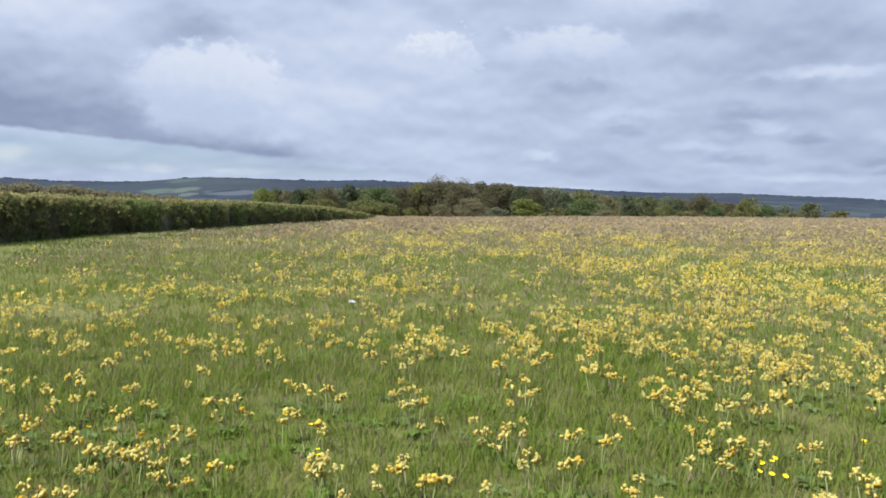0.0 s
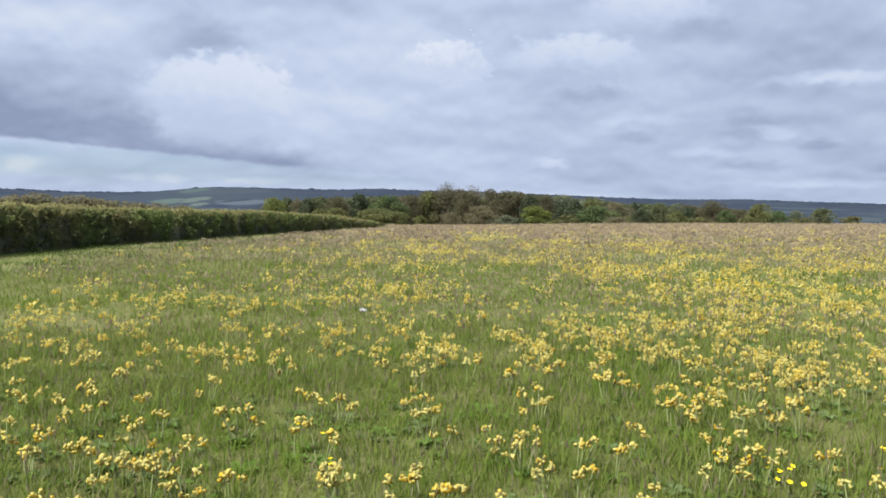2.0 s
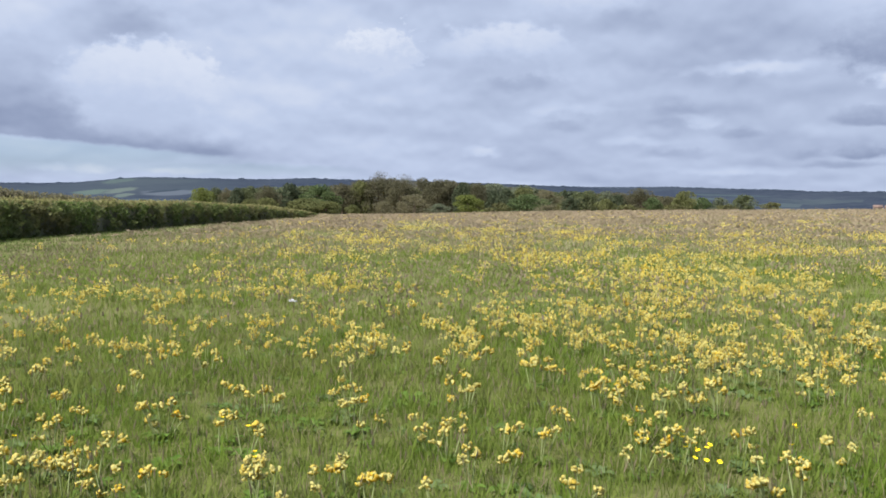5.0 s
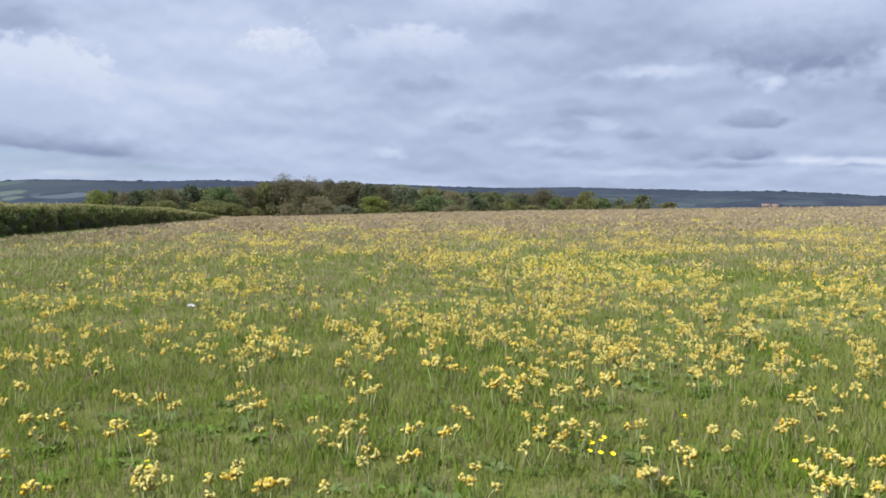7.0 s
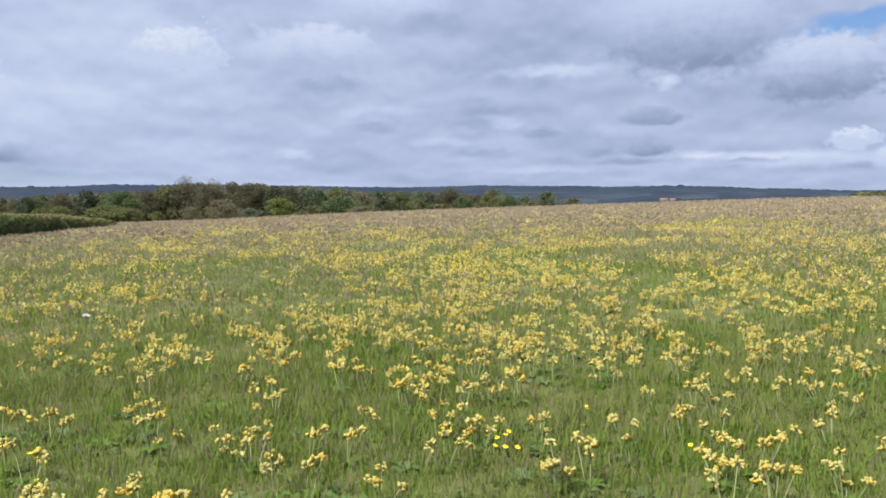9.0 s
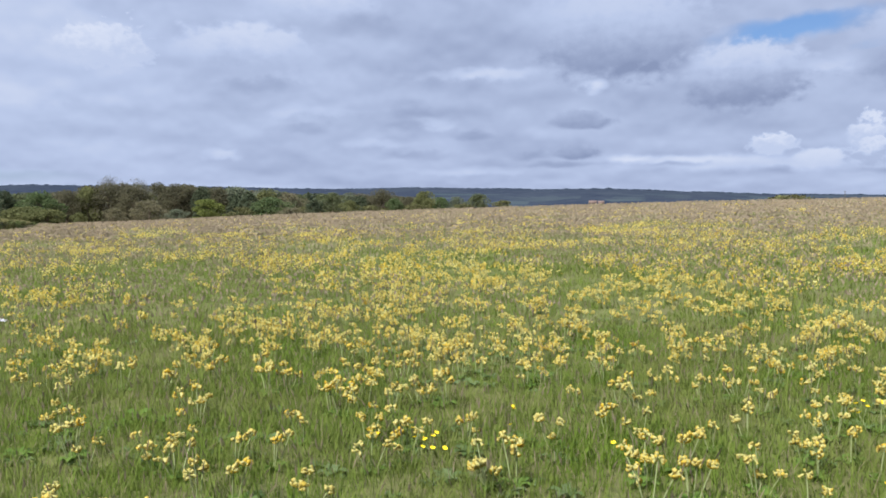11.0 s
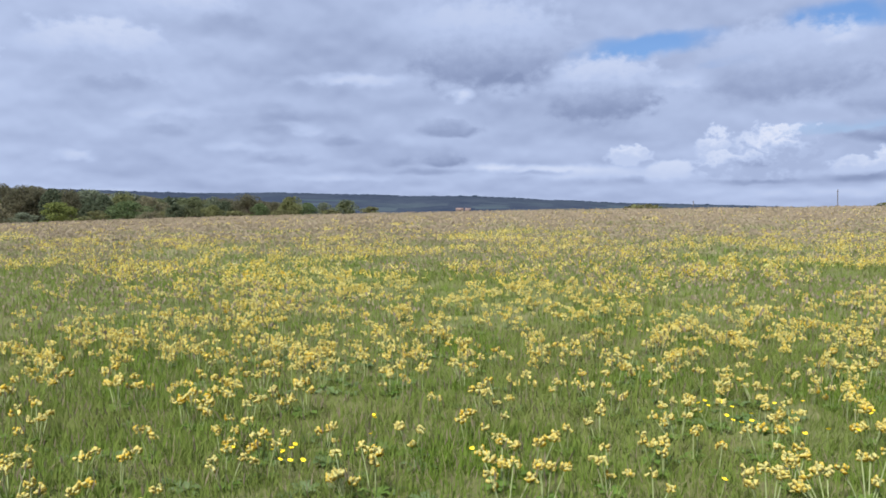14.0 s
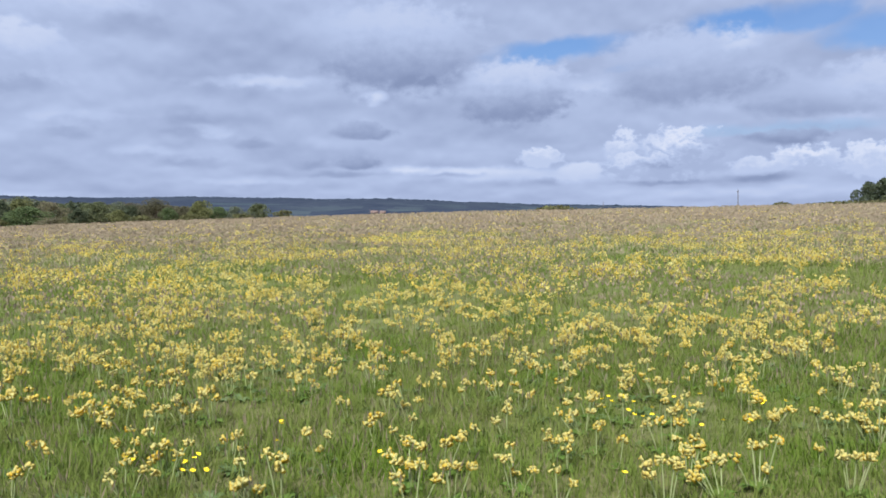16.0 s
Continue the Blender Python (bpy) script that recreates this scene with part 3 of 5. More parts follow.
# woods along the crest and in belts on the slope
n = 3600
waz = rng.uniform(-48, 80, n)
wr = rng.uniform(2900, 3020, n)
keep = np.array([noise.noise((p * 0.9, q * 0.01, 9.0)) + 0.5 * noise.noise((p * 4.0, q * 0.02, 3.0)) > -0.35 for p, q in zip(waz, wr)])
waz, wr = waz[keep], wr[keep]
ia, ir = (waz + 180) / 0.5, (wr - 1500) / 150
wz = HZ[np.clip(ia.astype(int), 0, 719), np.clip(np.round(ir).astype(int), 0, 14)]
wp = np.stack([wr * np.sin(np.radians(waz)), wr * np.cos(np.radians(waz)), wz - 5], -1)
me = mesh_of("far_woods", *(lambda q: (q[0], q[1], [HAZED_WOOD], q[2]))(strewn([dome(5, 15, 9, s) for s in range(4)], wp, rng.uniform(0.5, 0.78, len(wp)) + 0.4 * (rng.random(len(wp)) < 0.012), 0.0)))
tagged(new("far_woods", me), "distant woods crowning the hills, blue distance haze painted into their green", "woods", kind="stuff")

# ---- the hedge ----
HEDGE_Y = np.linspace(10, 106, 193)


def hedge_line(y):
    return np.interp(y, [5, 28, 33, 39, 45, 55, 68, 80, 92, 106], [-14.5, -14.95, -15.3, -15.2, -14.6, -13.9, -12.6, -11.5, -10.3, -9.0])


def hedge_top(y):
    return np.interp(y, [10, 33, 45, 57, 70, 85, 100, 106], [1.70, 1.62, 1.56, 1.60, 1.50, 1.26, 0.80, 0.50])


def build_hedge():
    root = tagged(new("hedge"), "long trimmed hawthorn hedge, dark sides with pale new growth on top", "hedge")
    root.location = (-15, 33, land(-15.0, 33.0))
    inv = Matrix.Translation(-root.location)
    # a dense core with an uneven skin
    prof = [(0.62, 0.0), (0.58, 0.35), (0.60, 0.7), (0.46, 0.97), (0.0, 1.0), (-0.46, 0.97), (-0.6, 0.7), (-0.62, 0.0)]
    v = []
    for y in HEDGE_Y:
        x, z, h = hedge_line(y), land(hedge_line(y), y), hedge_top(y) - 0.14
        for k, (px, pz) in enumerate(prof):
            w = 1 + 0.25 * noise.noise((y * 1.3, k * 0.9, 4.0))
            v.append((x - 0.74 + px * w, y, z + pz * h * (1 + 0.06 * noise.noise((y * 0.8, k, 1.0))) - 0.05 * (pz == 0)))
    m = len(prof)
    t = []
    for q in range(len(HEDGE_Y) - 1):
        for k in range(m - 1):
            a_, b_ = q * m + k, q * m + k + 1
            t += [(a_, b_, b_ + m), (a_, b_ + m, a_ + m)]
    e = (len(HEDGE_Y) - 1) * m
    t += [(e, e + k, e + k + 1) for k in range(1, m - 1)] + [(0, k + 1, k) for k in range(1, m - 1)]
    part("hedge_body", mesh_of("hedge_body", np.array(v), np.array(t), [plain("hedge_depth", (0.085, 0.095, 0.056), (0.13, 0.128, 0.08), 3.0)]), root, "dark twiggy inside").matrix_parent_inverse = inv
    # leaves on the face that looks over the field, and on the top
    def leaves(name, count, face, mat, size, label):
        y = 10 + 96 * rng.random(count) ** 1.35
        x0, h = hedge_line(y), hedge_top(y)
        if face:
            u = rng.random(count) ** 0.9
            depth = np.array([0.8 * noise.noise((a_ * 0.75, b_ * 0.5, 7.0)) + 0.8 * noise.noise((a_ * 1.9, b_ * 2.2, 5.0)) + 0.3 * noise.noise((a_ * 5.0, b_ * 6.0, 3.0)) for a_, b_ in zip(y, u)]) * 1.25
            x = x0 - 0.04 + np.clip(depth, -0.8, 0.55) + rng.normal(0, 0.07, count) - 0.12 * (u > 0.85)
            z = u * (h - 0.06) + 0.02
        else:
            x = x0 + 0.08 - 1.2 * rng.random(count) ** 1.5
            tall = np.array([noise.noise((a_ * 1.7, b_ * 1.7, 2.0)) for a_, b_ in zip(y, x)])
            z = h - 0.26 + 0.34 * rng.random(count) ** 1.4 + 0.16 * np.maximum(tall, -0.4)
        z = z + land(x0, y)
        s = size * rng.uniform(0.6, 1.4, count)
        quad = (np.array([(-0.5, 0, 0), (0, -0.3, 0.1), (0.5, 0, 0), (0, 0.3, 0.12)]), np.array([(0, 1, 2), (0, 2, 3)]))
        d1 = rng.normal(0, 1, (count, 3)); d1 /= np.linalg.norm(d1, axis=1)[:, None]
        d2 = rng.normal(0, 1, (count, 3)); d2 = np.cross(d1, d2); d2 /= np.linalg.norm(d2, axis=1)[:, None]
        d3 = np.cross(d1, d2)
        V = np.stack([x, y, z], -1)[:, None] + s[:, None, None] * (quad[0][None, :, :1] * d1[:, None] + quad[0][None, :, 1:2] * d2[:, None] + quad[0][None, :, 2:] * d3[:, None])
        T = quad[1][None] + (np.arange(count) * 4)[:, None, None]
        part(name, mesh_of(name, V.reshape(-1, 3), T.reshape(-1, 3), [mat]), root, label).matrix_parent_inverse = inv
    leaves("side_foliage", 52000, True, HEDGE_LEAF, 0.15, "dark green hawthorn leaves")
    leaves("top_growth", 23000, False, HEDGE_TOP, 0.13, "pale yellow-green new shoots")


build_hedge()

# ---- trees ----


def crown_quads(centres, radii, count, size, shell, g):
    """Leaf clumps round the given lobes."""
    k = g.integers(0, len(centres), count)
    d = g.normal(0, 1, (count, 3)); d /= np.linalg.norm(d, axis=1)[:, None]
    rad = np.where(g.random(count) < shell, g.uniform(0.8, 1.08, count), g.random(count) ** 0.5)
    c = centres[k] + d * radii[k] * rad[:, None]
    d1 = g.normal(0, 1, (count, 3)); d1 /= np.linalg.norm(d1, axis=1)[:, None]
    d2 = np.cross(d1, g.normal(0, 1, (count, 3))); d2 /= np.linalg.norm(d2, axis=1)[:, None]
    s = (size * g.uniform(0.5, 1.4, count))[:, None]
    V = np.stack([c - d1 * s, c + d1 * s * 0.6 - d2 * s * 0.7, c + d1 * s * 0.6 + d2 * s * 0.7], 1)
    return V.reshape(-1, 3), np.arange(count * 3).reshape(-1, 3)


def build_tree(name, label, h, w, leaf, seed, lobes=9, count=1500, size=0.3, clear=0.22, shell=0.6, group="trees at the field's edge"):
    """A tree h high and w wide: a tapered trunk, limbs and an uneven crown."""
    g = np.random.default_rng(seed)
    root = tagged(new(name), label, "tree" if name == "tree" else "shrub", group)
    top = np.array([g.normal(0, 0.04) * h, g.normal(0, 0.04) * h, h * 0.72])
    part("trunk", mesh_of("trunk", *tube([(0, 0, -0.4), (0.02 * h, 0, h * 0.2), top * 0.6, top], [0.035 * h, 0.026 * h, 0.016 * h, 0.004 * h], 7)[:2], [BARK]), root)
    cs, rs, limbs = [], [], []
    for q in range(lobes):
        a_ = 2.4 * q + g.uniform(-0.4, 0.4)
        z = h * (clear + (0.93 - clear) * ((q + 0.6) / lobes) ** 0.8) - 0.08 * h
        reach = w / 2 * (0.62 if z < h * 0.7 else 0.34) * g.uniform(0.7, 1.1)
        c = np.array([math.cos(a_) * reach, math.sin(a_) * reach, z])
        cs.append(c)
        rs.append(np.array([w * 0.22, w * 0.22, h * 0.15]) * g.uniform(0.75, 1.25))
        s = np.array([0, 0, z * 0.62])
        limbs.append(tube([s, (s + c) / 2 + (0, 0, 0.04 * h), c], [0.012 * h, 0.008 * h, 0.003 * h], 4))
    cs.append(np.array([0, 0, h * 0.86])), rs.append(np.array([w * 0.2, w * 0.2, h * 0.14]))
    lv = joined(limbs)
    part("limbs", mesh_of("limbs", lv[0], lv[1], [BARK]), root)
    part("crown", mesh_of("crown", *crown_quads(np.array(cs), np.array(rs), count, size, shell, g), [leaf]), root)
    return root


KINDS = {
    "green": ("tree", "round-headed tree in dull young green leaf", 7.0, 6.0, dict(lobes=11, count=4200, size=0.17, clear=0.08)),
    "oak": ("tree", "full round oak in strong fresh green leaf", 7.0, 6.0, dict(lobes=11, count=4600, size=0.16, clear=0.04)),
    "dark": ("tree", "dense dark green tree of the woodland edge", 7.0, 5.0, dict(lobes=11, count=4600, size=0.17, clear=0.06)),
    "fresh": ("tree", "bright yellow-green young maple", 5.0, 4.5, dict(lobes=9, count=4000, size=0.14, clear=0.04)),
    "bare": ("tree", "tall brown tree only just in bud", 8.5, 6.0, dict(lobes=15, count=7500, size=0.13, clear=0.12, shell=0.3)),
    "grey": ("tree", "tall pale grey tree with an airy crown", 10.0, 6.0, dict(lobes=13, count=4200, size=0.10, clear=0.45, shell=0.3)),
    "tan": ("bush", "pale brown thorn bush hardly in leaf", 4.0, 4.5, dict(lobes=9, count=3200, size=0.10, clear=0.02, shell=0.4)),
    "sage": ("tree", "pale grey-green whitebeam in soft leaf", 6.0, 5.5, dict(lobes=10, count=4000, size=0.14, clear=0.05, shell=0.5)),
    "willow": ("bush", "rounded pale olive sallow bush in soft young leaf", 3.6, 5.0, dict(lobes=10, count=4200, size=0.13, clear=0.0, shell=0.7)),
    "shrub": ("bush", "low grey-brown thorn bush", 2.6, 3.6, dict(lobes=7, count=1800, size=0.12, clear=0.0)),
}
PROTO = {}


def stand(kind, az, dist, top_el=None, wide=1.0, span=None, sunk=0.15):
    """Stand a tree of that kind at an azimuth and distance, its top at an elevation; span: its width in degrees."""
    name, label, h0, w0, kw = KINDS[kind]
    x, y = dist * math.sin(radians(az)), dist * math.cos(radians(az))
    z = float(land(x, y)) - sunk
    h = EYE + dist * math.tan(radians(top_el)) - z
    if span:
        wide = min(2.6, max(0.5, 1.75 * dist * radians(span) / (w0 * h / h0)))
    variants = PROTO.setdefault(kind, [])
    if len(variants) < (4 if kind == "bare" else 3):
        ob = build_tree(name, label, h0, w0, LEAF[kind], 11 * len(variants) + len(kind), **kw)
        variants.append(ob)
        ob.matrix_basis = pose(x, y, z, 0, 0, rng.uniform(0, 360))
        ob.scale = (1, 1, 1)
        PLACED.append((ob, h / h0, wide))
        return
    m = pose(x, y, z, 0, 0, rng.uniform(0, 360)) @ Matrix.Diagonal((h / h0 * wide, h / h0 * wide, h / h0, 1))
    copy_thing(variants[rng.integers(0, len(variants))], m)


PLACED = []
WOOD_BEHIND = [("grey", -0.4, 2.02, 1.3), ("grey", 1.4, 1.83, 1.3), ("bare", 2.5, 1.62, 1.5), ("bare", 0.5, 1.6, 1.5), ("bare", -1.5, 1.4, 1.5), ("bare", 4.3, 1.5, 1.5), ("sage", 7.4, 1.34, 1.9), ("sage", 9.3, 1.22, 2.1), ("sage", 14.9, 0.85, 1.1)]
WOOD_EDGE = [("fresh", -12.0, 0.84, 1.1), ("green", -11.2, 0.90, 0.9), ("tan", -10.5, 0.85, 0.8), ("dark", -9.8, 0.90, 0.7), ("green", -9.0, 0.99, 1.2), ("bare", -7.8, 1.04, 1.1), ("dark", -6.4, 1.23, 1.3), ("oak", -4.3, 1.19, 1.6), ("bare", -2.9, 1.19, 1.2), ("willow", -1.7, 1.33, 1.3), ("bare", -0.4, 1.58, 1.9), ("bare", 1.0, 1.48, 1.6), ("willow", 1.9, 0.84, 0.7), ("bare", 3.5, 1.52, 1.4), ("bare", 4.5, 1.38, 1.2), ("dark", 5.2, 1.30, 0.9), ("bare", 6.3, 1.39, 1.1), ("dark", 7.4, 0.87, 0.9), ("dark", 8.2, 1.01, 0.9), ("willow", 9.2, 1.03, 1.1), ("tan", 10.8, 0.93, 1.6), ("dark", 12.1, 0.93, 0.4), ("sage", 13.2, 0.49, 0.8), ("green", 13.7, 0.85, 1.2), ("dark", 15.7, 0.68, 0.8), ("bare", 17.1, 1.02, 1.4), ("bare", 18.8, 0.58, 0.9), ("willow", 19.8, 0.82, 1.2), ("oak", 21.0, 0.51, 1.0), ("sage", 22.0, 0.53, 0.9), ("green", 23.5, 0.72, 1.1)]
IN_FRONT = [("willow", -9.1, 0.22, 0.9), ("willow", -8.0, 0.32, 1.1), ("willow", -5.5, 0.28, 1.9), ("willow", -4.0, 0.12, 1.3), ("willow", -2.2, -0.12, 0.6), ("tan", -0.2, 0.16, 1.0), ("tan", 2.0, 0.65, 1.5), ("sage", 3.6, 0.00, 1.1), ("fresh", 5.6, 0.62, 1.4), ("oak", 9.6, 0.70, 1.8), ("tan", 10.9, -0.02, 1.2), ("dark", 12.5, 0.53, 0.7), ("willow", 14.9, 0.38, 0.8), ("shrub", 12.0, 0.05, 1.2), ("shrub", 16.2, 0.02, 1.3), ("shrub", 19.2, 0.05, 1.2), ("shrub", 22.5, 0.05, 1.0), ("shrub", 25.2, 0.24, 0.9), ("shrub", 7.8, 0.1, 1.2), ("oak", 17.9, 0.52, 0.8)]
for rows, base in ((WOOD_BEHIND, 192), (WOOD_EDGE, 172), (IN_FRONT, 150)):
    for kind, az, el, span in rows:
        stand(kind, az, base + rng.uniform(-5, 6), el + (0.0 if el < 0.75 else 0.16 if -3 < az < 6 else 0.08), span=span)
# the wood behind, that closes the gaps
for az in np.arange(-11.5, 20.5, 0.8):
    tall = np.interp(az, [-13.5, -8, -3, 0, 6, 10, 16, 21], [0.6, 0.95, 1.25, 1.62, 1.42, 1.05, 0.78, 0.45])
    stand(("bare", "green", "bare", "dark", "green")[int(rng.integers(0, 3 if -3 < az < 7 else 5))], az + rng.uniform(-0.3, 0.3), rng.uniform(198, 215), tall + rng.uniform(-0.12, 0.08), span=2.2)
# beyond the hedge, and on the rise to the right
for az, el, span in ((-29.0, 0.72, 3.0), (-27.6, 0.80, 2.6), (-26.4, 0.95, 2.8), (-25.2, 0.72, 2.4), (-24.2, 0.86, 2.8), (-23.0, 0.66, 2.4), (-21.9, 0.60, 2.4), (-20.7, 0.50, 2.2), (-19.4, 0.46, 2.2), (-18.0, 0.36, 2.0)):
    stand("tan", az, 62, el, span=span)
for kind, az, el, w in (("dark", 62.7, 1.35, 1.0), ("dark", 63.6, 1.6, 1.0), ("green", 64.6, 1.8, 1.1), ("dark", 65.8, 1.75, 1.1), ("green", 67.2, 1.7, 1.1)):
    stand(kind, az, 235, el, wide=w)
for az in np.arange(59.4, 69, 0.55):
    stand("shrub", az, 205, 0.1 + 0.12 * min(1, (az - 59.2) / 2) + rng.uniform(-0.03, 0.03), wide=1.3)
stand("shrub", 57.7, 190, 0.22, wide=1.2)
stand("shrub", 43.3, 320, 0.24, wide=1.7)
for ob, s, wide in PLACED:
    ob.scale = (s * wide, s * wide, s)

# ---- far things: a telegraph pole, a slim mast, a farm ----


def build_pole(az, dist, top_el, r, name, label):
    x, y = dist * math.sin(radians(az)), dist * math.cos(radians(az))
    z = float(land(x, y)) - 0.5
    top = EYE + dist * math.tan(radians(top_el))
    root = tagged(new(name), label, "pole")
    root.location = (x, y, z)
    v = tube([(0, 0, 0), (0, 0, (top - z) * 0.5), (0, 0, top - z)], [r * 1.2, r * 1.05, r * 0.85], 10)
    part("shaft", mesh_of("shaft", v[0], v[1], [POLE_WOOD]), root)
    v = tube([(-0.75 * r / 0.2, 0, top - z - 0.7), (0.75 * r / 0.2, 0, top - z - 0.7)], [r * 0.35, r * 0.35], 4)
    part("crossarm", mesh_of("crossarm", v[0], v[1], [POLE_WOOD]), root)


build_pole(55.15, 330, 1.06, 0.16, "telegraph_pole", "dark wooden telegraph pole beyond the brow of the field")
build_pole(46.6, 900, 0.42, 0.35, "telegraph_pole", "slender far-off pole against the hill")


def build_farm(az, dist, length, eaves, turn):
    x, y = dist * math.sin(radians(az)), dist * math.cos(radians(az))
    z = float(EYE + dist * math.tan(radians(-0.12)))
    root = tagged(new("barn"), "far low barn with a faded red tiled roof", "barn")
    root.matrix_basis = pose(x, y, z - 6, 0, 0, turn)
    l, w = length / 2, 5.0
    bm = bmesh.new()
    bmesh.ops.create_cube(bm, size=1, matrix=Matrix.Translation((0, 0, (eaves + 6) / 2)) @ Matrix.Diagonal((length, 2 * w, eaves + 6, 1)))
    me_ = bpy.data.meshes.new("wall")
    bm.to_mesh(me_), bm.free()
    me_.materials.append(FARM_WALL)
    part("wall", me_, root)
    e, t_ = eaves + 6, eaves + 9
    rv = [(-l - 0.5, -w - 0.5, e), (l + 0.5, -w - 0.5, e), (l + 0.5, 0, t_), (-l - 0.5, 0, t_), (-l - 0.5, w + 0.5, e), (l + 0.5, w + 0.5, e)]
    part("roof", mesh_of("roof", rv, [(0, 1, 2), (0, 2, 3), (3, 2, 5), (3, 5, 4), (0, 3, 4), (1, 5, 2), (0, 4, 5), (0, 5, 1)], [ROOF_TILE]), root)


build_farm(31.2, 960, 8, 0.8, -28)
build_farm(31.75, 1000, 6, 0.5, -35)

# ---- the sward ----
AZ0, AZ1 = -34.0, 70.0


def fan(count, r0, r1, power=1.0):
    """Places on the ground in the stretch of field, evenly strewn between two distances, thinning out at both rims."""
    lo, hi = r0 * 0.8, r1 * 1.22
    r = np.sqrt(lo * lo + (hi * hi - lo * lo) * rng.random(int(count * (hi * hi - lo * lo) / (r1 * r1 - r0 * r0))) ** power)
    a_ = np.radians(rng.uniform(AZ0, AZ1, len(r)))
    x, y = r * np.sin(a_), r * np.cos(a_)
    ok = x > np.where(y < 104, hedge_line(np.clip(y, 5, 106)) + 0.2, -1e9)
    ok &= rng.random(len(r)) < np.interp(r, [lo, r0 * 1.22, r1 * 0.82, hi], [0, 1, 1, 0])
    x, y = x[ok], y[ok]
    return np.stack([x, y, land(x, y) - 0.01], -1)


def sward(name, count, r0, r1, templates, lo, hi, label, mats, power=1.0, p=None, verge=None):
    p = fan(count, r0, r1, power) if p is None else p
    patch = np.array([noise.noise((q[0] * 0.5, q[1] * 0.5, 0.0)) + 0.6 * noise.noise((q[0] * 2.1, q[1] * 2.1, 4.0)) for q in p])
    if verge is not None:
        foot = p[:, 0] < hedge_line(np.clip(p[:, 1], 5, 106)) + 5.0 + 3.0 * patch
        keep = foot if verge else ~foot
        p, patch = p[keep], patch[keep]
    s = rng.uniform(lo, hi, len(p)) * (1 + 0.45 * patch)
    q = strewn(templates, p, s)
    return tagged(new(name, mesh_of(name, q[0], q[1], mats, q[2], q[3])), label, "grass", kind="stuff")


sward("grass_near", 13500, 2.6, 9.5, [tuft(14, 0.128, 0.0052, 0.05, 2, 0.05) for _ in range(8)], 0.7, 1.35, "fine green meadow grass in uneven tufts", [GRASS, STRAW])
sward("grass_middle", 12000, 9.0, 24, [tuft(12, 0.14, 0.0090, 0.08, 2, 0.14) for _ in range(8)], 0.7, 1.3, "meadow grass thinning into the distance", [GRASS, STRAW], verge=False)
sward("grass_far", 26000, 23, 62, [tuft(9, 0.16, 0.026, 0.16, 1, 0.56) for _ in range(8)], 0.7, 1.3, "meadow grass farther across the field", [GRASS, DRY], verge=False)
sward("grass_verge", 34000, 11, 62, [tuft(9, 0.13, 0.022, 0.12, 1, 0.03) for _ in range(6)], 0.7, 1.2, "lush green grass along the foot of the hedge", [LUSH, DRY], verge=True)
sward("grass_edge", 36000, 60, 138, [tuft(9, 0.19, 0.06, 0.5, 1, 0.95) for _ in range(8)], 0.7, 1.3, "rough dry grass towards the brow of the field", [GRASS, DRY])


# the sward goes on round and behind the viewer's feet
q = rng.uniform(-14, 14, (15000, 2))
a_ = np.degrees(np.arctan2(q[:, 0], q[:, 1]))
q = q[(np.hypot(q[:, 0], q[:, 1]) < 3.1) | (a_ < AZ0) | (a_ > AZ1)]
q = q[q[:, 0] > -13.5]
sward("grass_around", 0, 0, 0, [tuft(11, 0.12, 0.012, 0.07, 1, 0.08) for _ in range(6)], 0.7, 1.2, "meadow grass round the viewpoint", [GRASS, DRY], p=np.stack([q[:, 0], q[:, 1], land(q[:, 0], q[:, 1]) - 0.01], -1))


def seed_stem(h, w):
    """A grass stem with a brown seed head."""
    bend = h * rng.uniform(0.05, 0.3)
    stem = blade(h, w, bend, 0.0, segs=1)
    top = np.array([bend * 0.9, 0, h * 0.9])
    s = w * 2.0
    v = np.array([top + (0, 0, -0.1 * h), top + (s, 0, 0.02 * h), top + (0.02 * h, 0, 0.16 * h), top + (-s, 0, 0.02 * h), top + (0, s, 0.02 * h), top + (0, -s, 0.02 * h)])
    return joined([stem, (v, np.array([(0, 1, 2), (0, 2, 3), (0, 4, 2), (0, 2, 5)]), np.ones(4, int), np.ones(6))])


def seeds(name, count, r0, r1, w, power=1.0):
    p = fan(count, r0, r1, power)
    thick = np.array([noise.noise((q[0] * 0.22, q[1] * 0.22, 5.0)) for q in p])
    p = p[(thick > -0.12) & ((p[:, 0] > hedge_line(np.clip(p[:, 1], 5, 106)) + 3.4 + 4.0 * thick) | (p[:, 1] > 100))]
    q = strewn([seed_stem(0.24, w) for _ in range(8)], p, rng.uniform(0.6, 1.25, len(p)), 0.2)
    tagged(new(name, mesh_of(name, q[0], q[1], [DRY if r0 > 30 else GRASS, SEED if r0 > 5 else STRAW], q[2], q[3])), "thin grass stems with purplish-brown seed heads", "grass", kind="stuff")


seeds("seed_grass_near", 7500, 3.2, 12, 0.0022)
seeds("seed_grass_middle", 44000, 11, 42, 0.0072)
seeds("seed_grass_far", 34000, 38, 80, 0.05)
seeds("seed_grass_brow", 34000, 75, 138, 0.09)

# ---- cowslips ----


